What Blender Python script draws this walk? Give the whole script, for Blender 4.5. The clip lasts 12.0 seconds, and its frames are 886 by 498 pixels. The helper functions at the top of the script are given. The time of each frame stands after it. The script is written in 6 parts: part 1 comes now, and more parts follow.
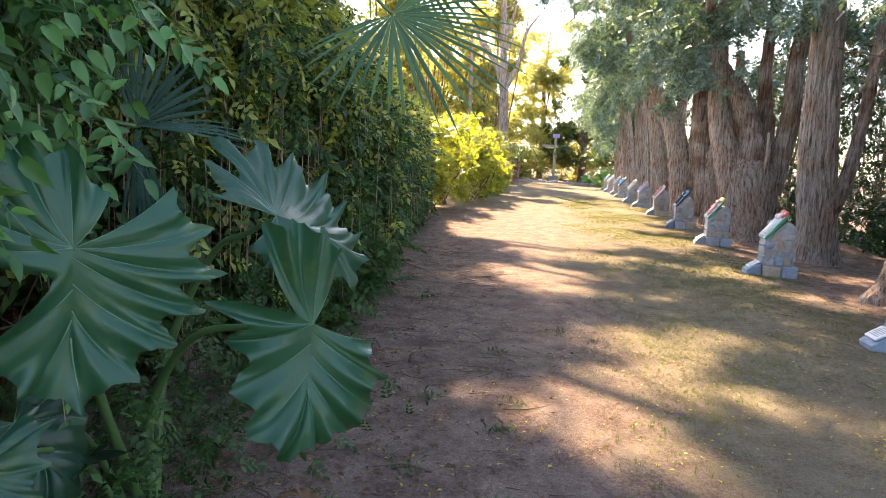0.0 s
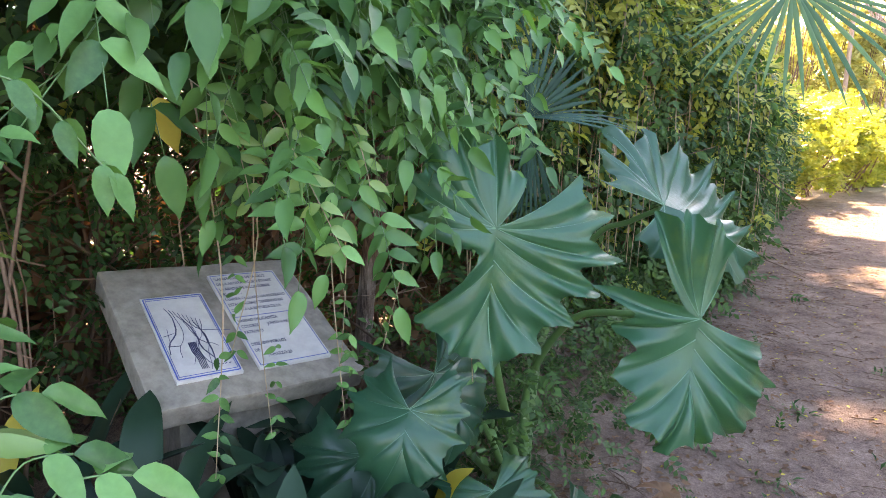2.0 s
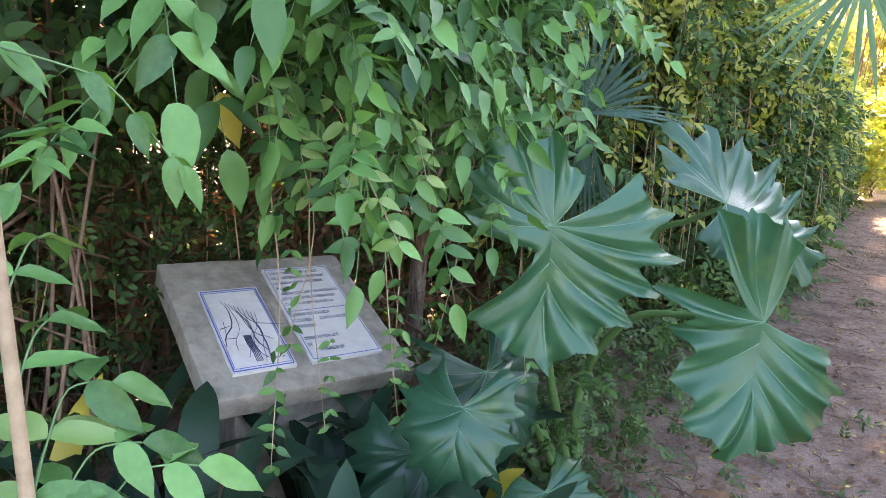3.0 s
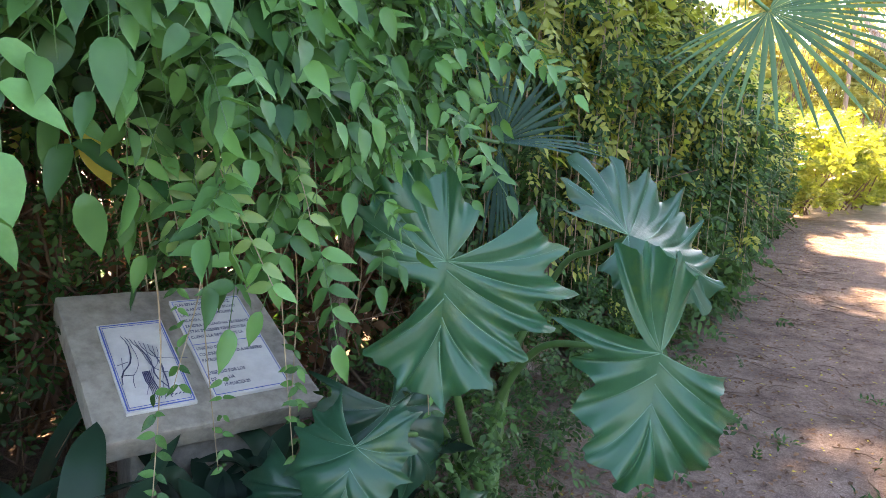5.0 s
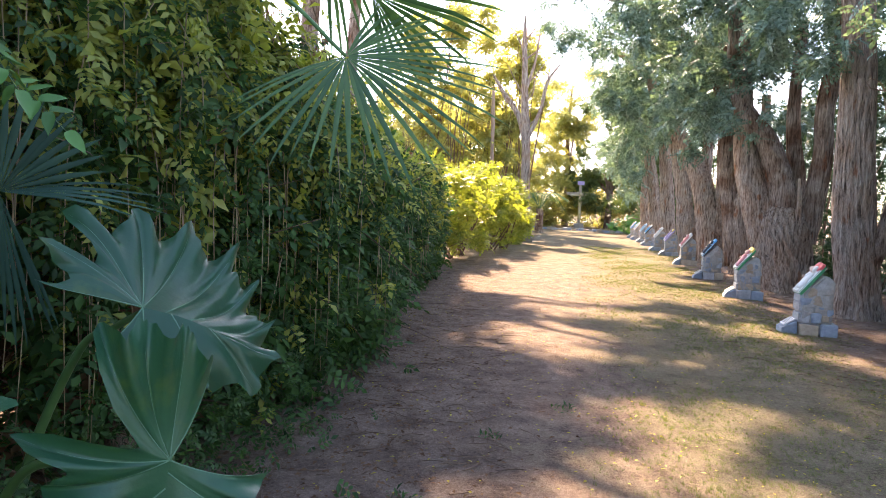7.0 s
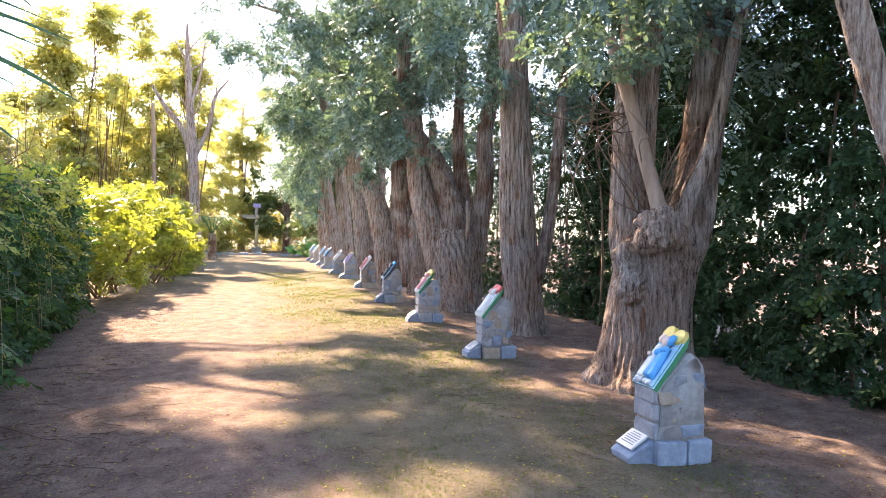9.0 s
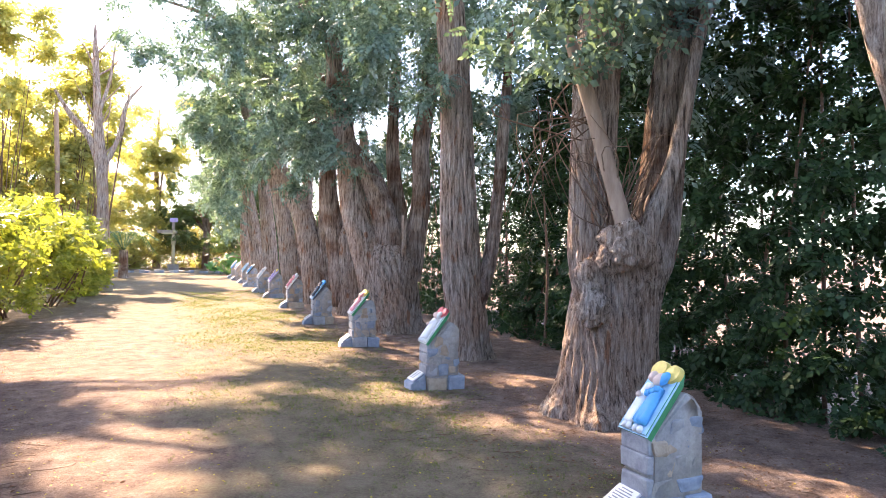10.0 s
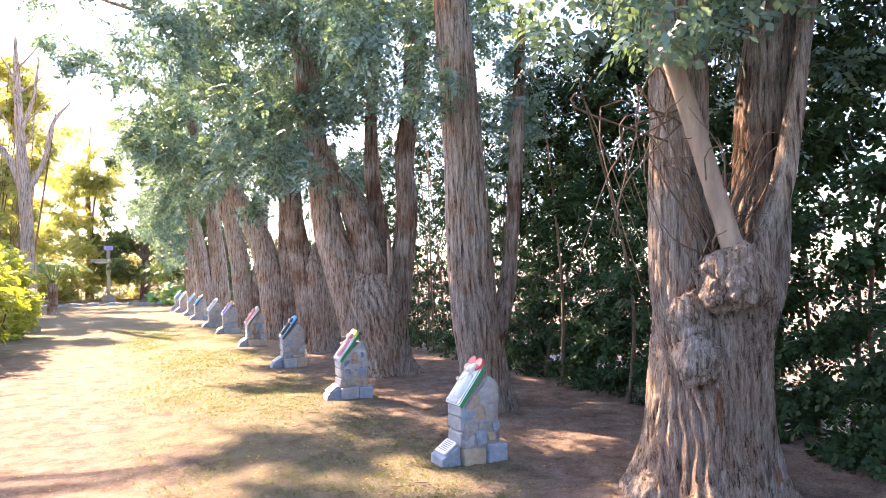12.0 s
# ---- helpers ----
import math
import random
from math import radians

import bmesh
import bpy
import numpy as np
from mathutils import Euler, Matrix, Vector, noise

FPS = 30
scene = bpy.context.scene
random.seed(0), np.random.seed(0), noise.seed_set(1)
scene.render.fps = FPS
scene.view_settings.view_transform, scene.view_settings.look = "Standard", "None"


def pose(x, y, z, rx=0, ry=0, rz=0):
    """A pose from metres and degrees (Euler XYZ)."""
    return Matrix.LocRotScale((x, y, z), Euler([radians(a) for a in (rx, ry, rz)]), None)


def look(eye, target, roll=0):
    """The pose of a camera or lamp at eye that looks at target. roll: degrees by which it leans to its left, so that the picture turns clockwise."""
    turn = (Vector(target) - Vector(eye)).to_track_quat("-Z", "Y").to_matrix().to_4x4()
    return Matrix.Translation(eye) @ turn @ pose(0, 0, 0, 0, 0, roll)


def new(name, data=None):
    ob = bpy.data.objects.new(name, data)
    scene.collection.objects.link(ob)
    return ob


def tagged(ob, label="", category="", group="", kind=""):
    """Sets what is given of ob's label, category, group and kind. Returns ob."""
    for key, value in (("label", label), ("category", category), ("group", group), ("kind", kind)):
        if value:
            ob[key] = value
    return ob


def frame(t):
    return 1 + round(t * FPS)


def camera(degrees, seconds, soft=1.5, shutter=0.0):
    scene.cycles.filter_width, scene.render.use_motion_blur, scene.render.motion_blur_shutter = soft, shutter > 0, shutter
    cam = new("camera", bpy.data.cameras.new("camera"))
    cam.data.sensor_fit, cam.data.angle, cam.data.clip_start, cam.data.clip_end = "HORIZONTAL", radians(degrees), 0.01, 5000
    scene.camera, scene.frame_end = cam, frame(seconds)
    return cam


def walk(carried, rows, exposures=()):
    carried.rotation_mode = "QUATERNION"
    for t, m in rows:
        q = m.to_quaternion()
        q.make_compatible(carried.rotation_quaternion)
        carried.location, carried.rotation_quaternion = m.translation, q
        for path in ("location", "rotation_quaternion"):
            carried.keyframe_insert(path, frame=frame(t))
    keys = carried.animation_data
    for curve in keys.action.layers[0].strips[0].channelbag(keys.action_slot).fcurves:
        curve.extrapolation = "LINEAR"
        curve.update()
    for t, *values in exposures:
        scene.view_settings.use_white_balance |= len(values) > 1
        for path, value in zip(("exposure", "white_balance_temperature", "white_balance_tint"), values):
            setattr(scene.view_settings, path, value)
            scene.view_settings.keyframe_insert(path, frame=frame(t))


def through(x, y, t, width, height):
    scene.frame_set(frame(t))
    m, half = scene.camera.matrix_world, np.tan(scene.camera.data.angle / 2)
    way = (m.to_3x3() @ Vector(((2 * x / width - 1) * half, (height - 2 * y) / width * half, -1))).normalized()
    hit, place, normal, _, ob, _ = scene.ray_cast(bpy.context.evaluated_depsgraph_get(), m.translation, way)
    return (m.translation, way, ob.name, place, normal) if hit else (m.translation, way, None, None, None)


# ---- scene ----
cam = camera(67.8, 12.0, soft=0.7)
PATH = [
    (0, (0.04, 0.601, 1.43), (-0.001, 2.581, 1.15), 3.3),
    (0.5, (-0.019, 0.596, 1.438), (-0.419, 2.533, 1.137), 3.3),
    (1, (-0.071, 0.573, 1.431), (-0.784, 2.413, 1.105), 3.1),
    (1.5, (-0.106, 0.552, 1.432), (-0.955, 2.328, 1.082), 2.9),
    (2, (-0.13, 0.537, 1.429), (-1.096, 2.248, 1.059), 2.5),
    (2.5, (-0.152, 0.536, 1.416), (-1.206, 2.193, 1.037), 2.6),
    (2.7, (-0.162, 0.534, 1.418), (-1.241, 2.173, 1.034), 2.5),
    (4.3, (-0.102, 0.605, 1.448), (-1.174, 2.253, 1.084), 2.2),
    (4.5, (-0.081, 0.616, 1.459), (-1.133, 2.279, 1.1), 2.4),
    (5, (-0.034, 0.641, 1.479), (-1.012, 2.354, 1.149), 2.9),
    (5.5, (0.049, 0.74, 1.491), (-0.835, 2.51, 1.203), 2.9),
    (6, (0.157, 0.867, 1.514), (-0.613, 2.696, 1.265), 3.1),
    (6.5, (0.259, 1.002, 1.525), (-0.24, 2.929, 1.333), 3.1),
    (7, (0.307, 1.166, 1.504), (0.173, 3.156, 1.363), 2.6),
    (7.5, (0.319, 1.446, 1.522), (0.561, 3.428, 1.406), 2.3),
    (7.7, (0.343, 1.551, 1.517), (0.722, 3.512, 1.426), 2.3),
    (9.3, (0.577, 2.664, 1.58), (1.432, 4.472, 1.552), 1.3),
    (9.5, (0.61, 2.842, 1.579), (1.511, 4.627, 1.564), 1.3),
    (10, (0.74, 3.259, 1.616), (1.732, 4.996, 1.622), 1.0),
    (10.5, (0.802, 3.698, 1.667), (1.864, 5.392, 1.693), 0.7),
    (11, (0.846, 4.151, 1.692), (1.952, 5.817, 1.736), 0.3),
    (11.5, (0.822, 4.625, 1.725), (1.952, 6.274, 1.775), -0.5),
    (12, (0.858, 5.103, 1.787), (1.992, 6.75, 1.846), -0.9),
]
walk(cam, [(t, look(eye, target, roll)) for t, eye, target, roll in PATH], [(0.0, 2.65, 7600, 19), (1.3, 3.3, 8200, 23), (2.5, 4.0, 8100, 25), (4.6, 3.85, 7900, 23), (5.5, 3.1, 7800, 20), (6.5, 2.6, 7500, 20), (7.5, 2.6, 7200, 19), (9.3, 2.75, 7000, 22), (12.0, 3.05, 7000, 25)])

# ---------------------------------------------------------------- light
SUN_AZ, SUN_EL = radians(-14), radians(40)
world = bpy.data.worlds.new("sky")
scene.world = world
world.use_nodes = True
wn = world.node_tree
sky = wn.nodes.new("ShaderNodeTexSky")
sky.sky_type, sky.sun_disc = "NISHITA", False
sky.sun_elevation, sky.sun_rotation = SUN_EL, SUN_AZ
sky.air_density, sky.dust_density, sky.ozone_density = 1.0, 0.9, 2.0
wn.links.new(sky.outputs[0], wn.nodes["Background"].inputs[0])
wn.nodes["Background"].inputs[1].default_value = 0.15
sun_data = bpy.data.lights.new("sun", "SUN")
sun_data.energy, sun_data.angle, sun_data.color = 4.6, radians(0.55), (1.0, 0.83, 0.6)
sun = new("sun", sun_data)
SUN_DIR = Vector((math.sin(SUN_AZ) * math.cos(SUN_EL), math.cos(SUN_AZ) * math.cos(SUN_EL), math.sin(SUN_EL)))
sun.matrix_world = look(SUN_DIR * 60, (0, 0, 0))

# ---------------------------------------------------------------- materials
def nodes_of(name):
    m = bpy.data.materials.new(name)
    m.use_nodes = True
    t = m.node_tree
    return m, t, t.nodes["Principled BSDF"]


def tex_noise(t, scale, detail=4.0, rough=0.6, stretch=None, coord="Object"):
    c = t.nodes.new("ShaderNodeTexCoord")
    n = t.nodes.new("ShaderNodeTexNoise")
    n.inputs["Scale"].default_value, n.inputs["Detail"].default_value, n.inputs["Roughness"].default_value = scale, detail, rough
    if stretch:
        mp = t.nodes.new("ShaderNodeMapping")
        mp.inputs["Scale"].default_value = stretch
        t.links.new(c.outputs[coord], mp.inputs[0])
        t.links.new(mp.outputs[0], n.inputs["Vector"])
    else:
        t.links.new(c.outputs[coord], n.inputs["Vector"])
    return n.outputs["Fac"]


def ramp(t, fac, stops):
    r = t.nodes.new("ShaderNodeValToRGB")
    e = r.color_ramp.elements
    while len(e) < len(stops):
        e.new(0.5)
    for el, (p, c) in zip(e, stops):
        el.position, el.color = p, (*c, 1)
    t.links.new(fac, r.inputs[0])
    return r.outputs[0]


def mixc(t, fac, a, b, mode="MIX"):
    n = t.nodes.new("ShaderNodeMix")
    n.data_type, n.blend_type = "RGBA", mode
    for sock, v in ((n.inputs[0], fac), (n.inputs[6], a), (n.inputs[7], b)):
        if isinstance(v, (int, float)):
            sock.default_value = v
        elif isinstance(v, tuple):
            sock.default_value = (*v, 1)
        else:
            t.links.new(v, sock)
    return n.outputs[2]


def math_node(t, op, a, b=0.0, clamp=False):
    n = t.nodes.new("ShaderNodeMath")
    n.operation, n.use_clamp = op, clamp
    for sock, v in zip(n.inputs, (a, b)):
        if isinstance(v, (int, float)):
            sock.default_value = v
        else:
            t.links.new(v, sock)
    return n.outputs[0]


def bump(t, p, height, strength, dist):
    b = t.nodes.new("ShaderNodeBump")
    b.inputs["Strength"].default_value, b.inputs["Distance"].default_value = strength, dist
    t.links.new(height, b.inputs["Height"])
    t.links.new(b.outputs[0], p.inputs["Normal"])


def leaf_mat(name, dark, light, rough=0.5, through=0.35, glow=(1.25, 1.35, 0.5), spread=1.0, per="island", spec=0.4, lit_mottle=None):
    """A leaf: its colour varies leaf by leaf and along noise; part of the light shines through."""
    m, t, p = nodes_of(name)
    if per == "island":
        rnd = t.nodes.new("ShaderNodeNewGeometry").outputs["Random Per Island"]
    else:
        rnd = t.nodes.new("ShaderNodeObjectInfo").outputs["Random"]
    f = math_node(t, "ADD", math_node(t, "MULTIPLY", rnd, 0.65 * spread), math_node(t, "MULTIPLY", tex_noise(t, 6.0), 0.4))
    col = ramp(t, f, [(0.1, dark), (0.9, light)])
    if lit_mottle:
        # yellow-green patches paint sunlight shining through from behind
        lit_spots = math_node(t, "ADD", math_node(t, "MULTIPLY", tex_noise(t, 4.0, 2.0, 0.5), 0.7), math_node(t, "MULTIPLY", tex_noise(t, 26.0, 4.0, 0.6), 0.3))
        col = mixc(t, ramp(t, lit_spots, [(0.57, (0, 0, 0)), (0.68, (0.45, 0.45, 0.45))]), col, lit_mottle)
        bump(t, p, tex_noise(t, 60.0, 4.0), 0.25, 0.004)
    t.links.new(col, p.inputs["Base Color"])
    p.inputs["Roughness"].default_value = rough
    p.inputs["Specular IOR Level"].default_value = spec
    tr = t.nodes.new("ShaderNodeBsdfTranslucent")
    t.links.new(mixc(t, 1.0, col, glow, "MULTIPLY"), tr.inputs[0])
    mx = t.nodes.new("ShaderNodeMixShader")
    mx.inputs[0].default_value = through
    t.links.new(p.outputs[0], mx.inputs[1])
    t.links.new(tr.outputs[0], mx.inputs[2])
    t.links.new(mx.outputs[0], t.nodes["Material Output"].inputs[0])
    return m


def rough_mat(name, dark, light, scale=8.0, rough=0.85, depth=0.01, stretch=None, metal=0.0, strength=0.6, coord="Object"):
    m, t, p = nodes_of(name)
    a = tex_noise(t, scale, 6.0, 0.65, stretch, coord)
    b = tex_noise(t, scale * 0.17, 3.0, 0.5, stretch, coord)
    f = math_node(t, "ADD", math_node(t, "MULTIPLY", a, 0.6), math_node(t, "MULTIPLY", b, 0.4))
    t.links.new(ramp(t, f, [(0.33, dark), (0.68, light)]), p.inputs["Base Color"])
    p.inputs["Roughness"].default_value, p.inputs["Metallic"].default_value = rough, metal
    bump(t, p, a, strength, depth)
    return m


def bark_mat(name, dark, mid, light):
    """Fibrous bark: long upright strips with dark furrows, greyed outside and red-brown below."""
    m, t, p = nodes_of(name)
    strips = tex_noise(t, 26.0, 8.0, 0.74, (1, 1, 0.085))
    fine = tex_noise(t, 95.0, 5.0, 0.75, (1, 1, 0.1))
    patch = tex_noise(t, 1.6, 3.0)
    warm = ramp(t, strips, [(0.36, dark), (0.47, mid), (0.66, light)])
    grey = ramp(t, strips, [(0.36, (0.06, 0.045, 0.038)), (0.47, (0.38, 0.3, 0.25)), (0.67, (0.68, 0.58, 0.5))])
    col = mixc(t, ramp(t, patch, [(0.38, (0, 0, 0)), (0.62, (1, 1, 1))]), warm, grey)
    torn = tex_noise(t, 5.5, 3.0, 0.5, (1, 1, 0.3))
    col = mixc(t, ramp(t, torn, [(0.66, (0, 0, 0)), (0.7, (0.8, 0.8, 0.8))]), col, ramp(t, strips, [(0.36, (0.09, 0.03, 0.015)), (0.6, (0.46, 0.2, 0.1))]))
    t.links.new(mixc(t, 0.6, col, ramp(t, fine, [(0.38, (0.25, 0.25, 0.25)), (0.58, (1, 1, 1))]), "MULTIPLY"), p.inputs["Base Color"])
    p.inputs["Roughness"].default_value = 0.92
    p.inputs["Specular IOR Level"].default_value = 0.15
    h = math_node(t, "ADD", strips, math_node(t, "MULTIPLY", fine, 0.4))
    bump(t, p, h, 1.0, 0.05)
    return m


def ground_mat():
    m, t, p = nodes_of("trodden_earth_and_thin_lawn")
    c = t.nodes.new("ShaderNodeTexCoord")
    s = t.nodes.new("ShaderNodeSeparateXYZ")
    t.links.new(c.outputs["Object"], s.inputs[0])
    # distance across the lawn strip, which runs along the row of stones
    u = math_node(t, "SUBTRACT", s.outputs[0], math_node(t, "MULTIPLY", s.outputs[1], 0.13))
    big = tex_noise(t, 0.55, 5.0, 0.65)
    mid = tex_noise(t, 3.5, 6.0, 0.7)
    fine = tex_noise(t, 45.0, 6.0, 0.75)
    grit = tex_noise(t, 160.0, 3.0, 0.7)
    wob = math_node(t, "MULTIPLY", math_node(t, "SUBTRACT", math_node(t, "ADD", big, math_node(t, "MULTIPLY", mid, 0.6)), 0.8), 3.6)
    uu = math_node(t, "ADD", u, wob)
    left = math_node(t, "MULTIPLY", math_node(t, "SUBTRACT", uu, 0.1), 1.1, True)
    right = math_node(t, "MULTIPLY", math_node(t, "SUBTRACT", 3.6, uu), 1.4, True)
    far = math_node(t, "MULTIPLY", math_node(t, "SUBTRACT", s.outputs[1], 17.0), 0.12, True)
    band = math_node(t, "MAXIMUM", math_node(t, "MULTIPLY", left, right), math_node(t, "MULTIPLY", far, math_node(t, "MULTIPLY", right, 1.0)))
    blades = ramp(t, fine, [(0.36, (0, 0, 0)), (0.56, (1, 1, 1))])
    lawn = math_node(t, "MULTIPLY", band, math_node(t, "ADD", 0.05, math_node(t, "MULTIPLY", blades, 0.62)))
    earth = ramp(t, math_node(t, "ADD", math_node(t, "MULTIPLY", mid, 0.55), math_node(t, "MULTIPLY", fine, 0.45)),
                 [(0.34, (0.085, 0.056, 0.045)), (0.5, (0.27, 0.19, 0.152)), (0.66, (0.44, 0.34, 0.28))])
    grass = ramp(t, math_node(t, "ADD", math_node(t, "MULTIPLY", fine, 0.6), math_node(t, "MULTIPLY", big, 0.4)),
                 [(0.33, (0.06, 0.07, 0.028)), (0.52, (0.2, 0.195, 0.1)), (0.7, (0.36, 0.33, 0.2))])
    col = mixc(t, lawn, earth, grass)
    col = mixc(t, 0.6, col, ramp(t, grit, [(0.38, (0.25, 0.25, 0.25)), (0.6, (1, 1, 1))]), "MULTIPLY")
    t.links.new(col, p.inputs["Base Color"])
    p.inputs["Roughness"].default_value = 0.95
    p.inputs["Specular IOR Level"].default_value = 0.1
    bump(t, p, math_node(t, "ADD", math_node(t, "ADD", fine, math_node(t, "MULTIPLY", grit, 0.6)), math_node(t, "MULTIPLY", mid, 1.5)), 1.0, 0.02)
    return m


def plain_mat(name, col, rough=0.5, metal=0.0, var=0.12, scale=14.0, spec=0.5):
    m, t, p = nodes_of(name)
    f = tex_noise(t, scale, 5.0, 0.65)
    a = tuple(max(0.0, c * (1 - var * 1.6)) for c in col)
    b = tuple(min(1.0, c * (1 + var)) for c in col)
    t.links.new(ramp(t, f, [(0.3, a), (0.65, b)]), p.inputs["Base Color"])
    p.inputs["Roughness"].default_value, p.inputs["Metallic"].default_value = rough, metal
    p.inputs["Specular IOR Level"].default_value = spec
    bump(t, p, f, 0.2, 0.003)
    return m


M_GROUND = ground_mat()
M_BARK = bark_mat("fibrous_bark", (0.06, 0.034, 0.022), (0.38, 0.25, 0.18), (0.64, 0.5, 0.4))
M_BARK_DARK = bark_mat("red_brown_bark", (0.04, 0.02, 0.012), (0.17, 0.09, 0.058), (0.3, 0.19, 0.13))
M_BARE = rough_mat("bare_limb", (0.2, 0.125, 0.085), (0.42, 0.3, 0.22), 14, 0.75, 0.006, (1, 1, 0.2))
M_TWIG = rough_mat("dry_twig", (0.07, 0.04, 0.025), (0.24, 0.15, 0.1), 30, 0.85, 0.003)
M_CANE = rough_mat("tan_cane", (0.22, 0.15, 0.09), (0.42, 0.32, 0.2), 30, 0.7, 0.003)
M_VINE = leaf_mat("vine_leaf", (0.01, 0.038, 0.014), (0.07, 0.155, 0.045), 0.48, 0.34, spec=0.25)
M_VINE_NEAR = leaf_mat("near_vine_leaf", (0.014, 0.065, 0.022), (0.13, 0.31, 0.09), 0.38, 0.3, per="object", spec=0.28)
M_VINE_REST = leaf_mat("vine_leaf_mass", (0.008, 0.05, 0.016), (0.13, 0.31, 0.09), 0.38, 0.3, spec=0.28)
M_VINE_PALE = leaf_mat("pale_vine_leaf", (0.13, 0.24, 0.07), (0.21, 0.33, 0.11), 0.4, 0.3, per="object")
# vine leaf again, with sunlight put into its yellow-green colour
M_VINE_SUN = leaf_mat("sunlit_vine_leaf", (0.16, 0.21, 0.04), (0.4, 0.43, 0.12), 0.45, 0.5, (1.3, 1.25, 0.45))
M_DEAD = leaf_mat("dry_leaf", (0.07, 0.035, 0.018), (0.22, 0.125, 0.065), 0.8, 0.25, (1.2, 0.9, 0.6))
M_YELLOW = leaf_mat("yellowed_leaf", (0.3, 0.24, 0.03), (0.5, 0.4, 0.06), 0.5, 0.35)
M_GLAUCOUS = leaf_mat("grey_green_leaf", (0.04, 0.085, 0.065), (0.22, 0.34, 0.32), 0.4, 0.33, (1.3, 1.2, 0.55))
M_HEDGE = leaf_mat("dark_glossy_leaf", (0.012, 0.032, 0.014), (0.05, 0.095, 0.04), 0.42, 0.16, spec=0.14)
# far trees against the sun: the golden backlight is put into the leaf colour
M_TREE_SUN = leaf_mat("sunlit_tree_leaf", (0.26, 0.28, 0.09), (0.52, 0.5, 0.2), 0.55, 0.5, (1.2, 1.15, 0.6))
M_DARKTREE = leaf_mat("dark_tree_leaf", (0.05, 0.08, 0.025), (0.14, 0.19, 0.06), 0.5, 0.25)
# the yellow-green patch colour stands for sun coming through the blade
M_ELEPHANT = leaf_mat("leathery_leaf", (0.007, 0.042, 0.025), (0.022, 0.095, 0.048), 0.34, 0.16, (2.8, 2.3, 0.3), per="object", spec=0.4, lit_mottle=(0.09, 0.14, 0.03))
M_VEIN = plain_mat("pale_vein", (0.075, 0.18, 0.1), 0.45)
M_PETIOLE = plain_mat("green_stalk", (0.07, 0.16, 0.05), 0.4)
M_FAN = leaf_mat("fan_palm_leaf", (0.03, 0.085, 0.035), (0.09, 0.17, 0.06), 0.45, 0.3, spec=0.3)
# fan leaf copy for the palm under the vines, shade put into its colour
M_FAN_SHADED = leaf_mat("shaded_fan_leaf", (0.014, 0.045, 0.033), (0.035, 0.09, 0.065), 0.55, 0.15, spec=0.15)
M_STRAP = leaf_mat("dark_strap_leaf", (0.006, 0.022, 0.014), (0.022, 0.055, 0.03), 0.42, 0.1, per="object", spec=0.15)
M_GRASS = leaf_mat("grass_blade", (0.07, 0.1, 0.025), (0.22, 0.24, 0.08), 0.6, 0.3)
M_CONCRETE = rough_mat("weathered_concrete", (0.15, 0.13, 0.105), (0.36, 0.325, 0.27), 20, 0.9, 0.006)
M_MORTAR = rough_mat("pale_mortar", (0.24, 0.23, 0.22), (0.43, 0.41, 0.38), 26, 0.9, 0.006)
M_STONES = [rough_mat("blue_grey_stone", (0.15, 0.19, 0.25), (0.36, 0.42, 0.49), 16, 0.8, 0.012),
            rough_mat("warm_grey_stone", (0.29, 0.22, 0.16), (0.52, 0.43, 0.33), 16, 0.8, 0.012),
            rough_mat("pale_grey_stone", (0.22, 0.23, 0.25), (0.46, 0.47, 0.48), 16, 0.8, 0.012)]
M_TILE = plain_mat("glazed_white_tile", (0.56, 0.54, 0.52), 0.25, var=0.08)
M_BLUE_LINE = plain_mat("blue_glaze", (0.06, 0.1, 0.35), 0.3)
M_INK = plain_mat("dark_glaze_writing", (0.05, 0.055, 0.12), 0.35)
M_PLATE = plain_mat("brushed_plate", (0.62, 0.64, 0.67), 0.35, 0.3, 0.06)
M_PLATE_INK = plain_mat("engraved_grey", (0.2, 0.21, 0.23), 0.6)
PAINT = {n: plain_mat(n + "_paint", c, 0.45, var=0.1) for n, c in dict(
    white=(0.78, 0.77, 0.74), blue=(0.06, 0.38, 0.72), green=(0.02, 0.24, 0.1), gold=(0.72, 0.55, 0.14), pink=(0.72, 0.3, 0.32),
    red=(0.6, 0.09, 0.1), sky=(0.32, 0.58, 0.72), dark=(0.05, 0.06, 0.08), skin=(0.72, 0.52, 0.42), violet=(0.4, 0.32, 0.6)).items()}
M_WOOD = rough_mat("grey_timber", (0.25, 0.2, 0.15), (0.48, 0.42, 0.35), 16, 0.8, 0.004, (1, 1, 0.2))
M_FIGURE = plain_mat("cast_figure", (0.6, 0.52, 0.32), 0.5)

# ---------------------------------------------------------------- building helpers
rng = np.random.default_rng(7)


def mesh_np(name, verts, faces, mat, smooth=False):
    """A mesh from an array of corners and an array of faces with equal corner counts."""
    me = bpy.data.meshes.new(name)
    verts, faces = np.asarray(verts, np.float32), np.asarray(faces, np.int32)
    nf, k = faces.shape
    me.vertices.add(len(verts))
    me.vertices.foreach_set("co", verts.ravel())
    me.loops.add(nf * k)
    me.loops.foreach_set("vertex_index", faces.ravel())
    me.polygons.add(nf)
    me.polygons.foreach_set("loop_start", np.arange(0, nf * k, k, dtype=np.int32))
    me.update(calc_edges=True)
    if smooth:
        me.shade_smooth()
    me.materials.append(mat)
    return me


def link(name, me, parent=None, label="", kind=""):
    ob = new(name, me)
    ob.parent = parent
    return tagged(ob, label, "", "", kind)


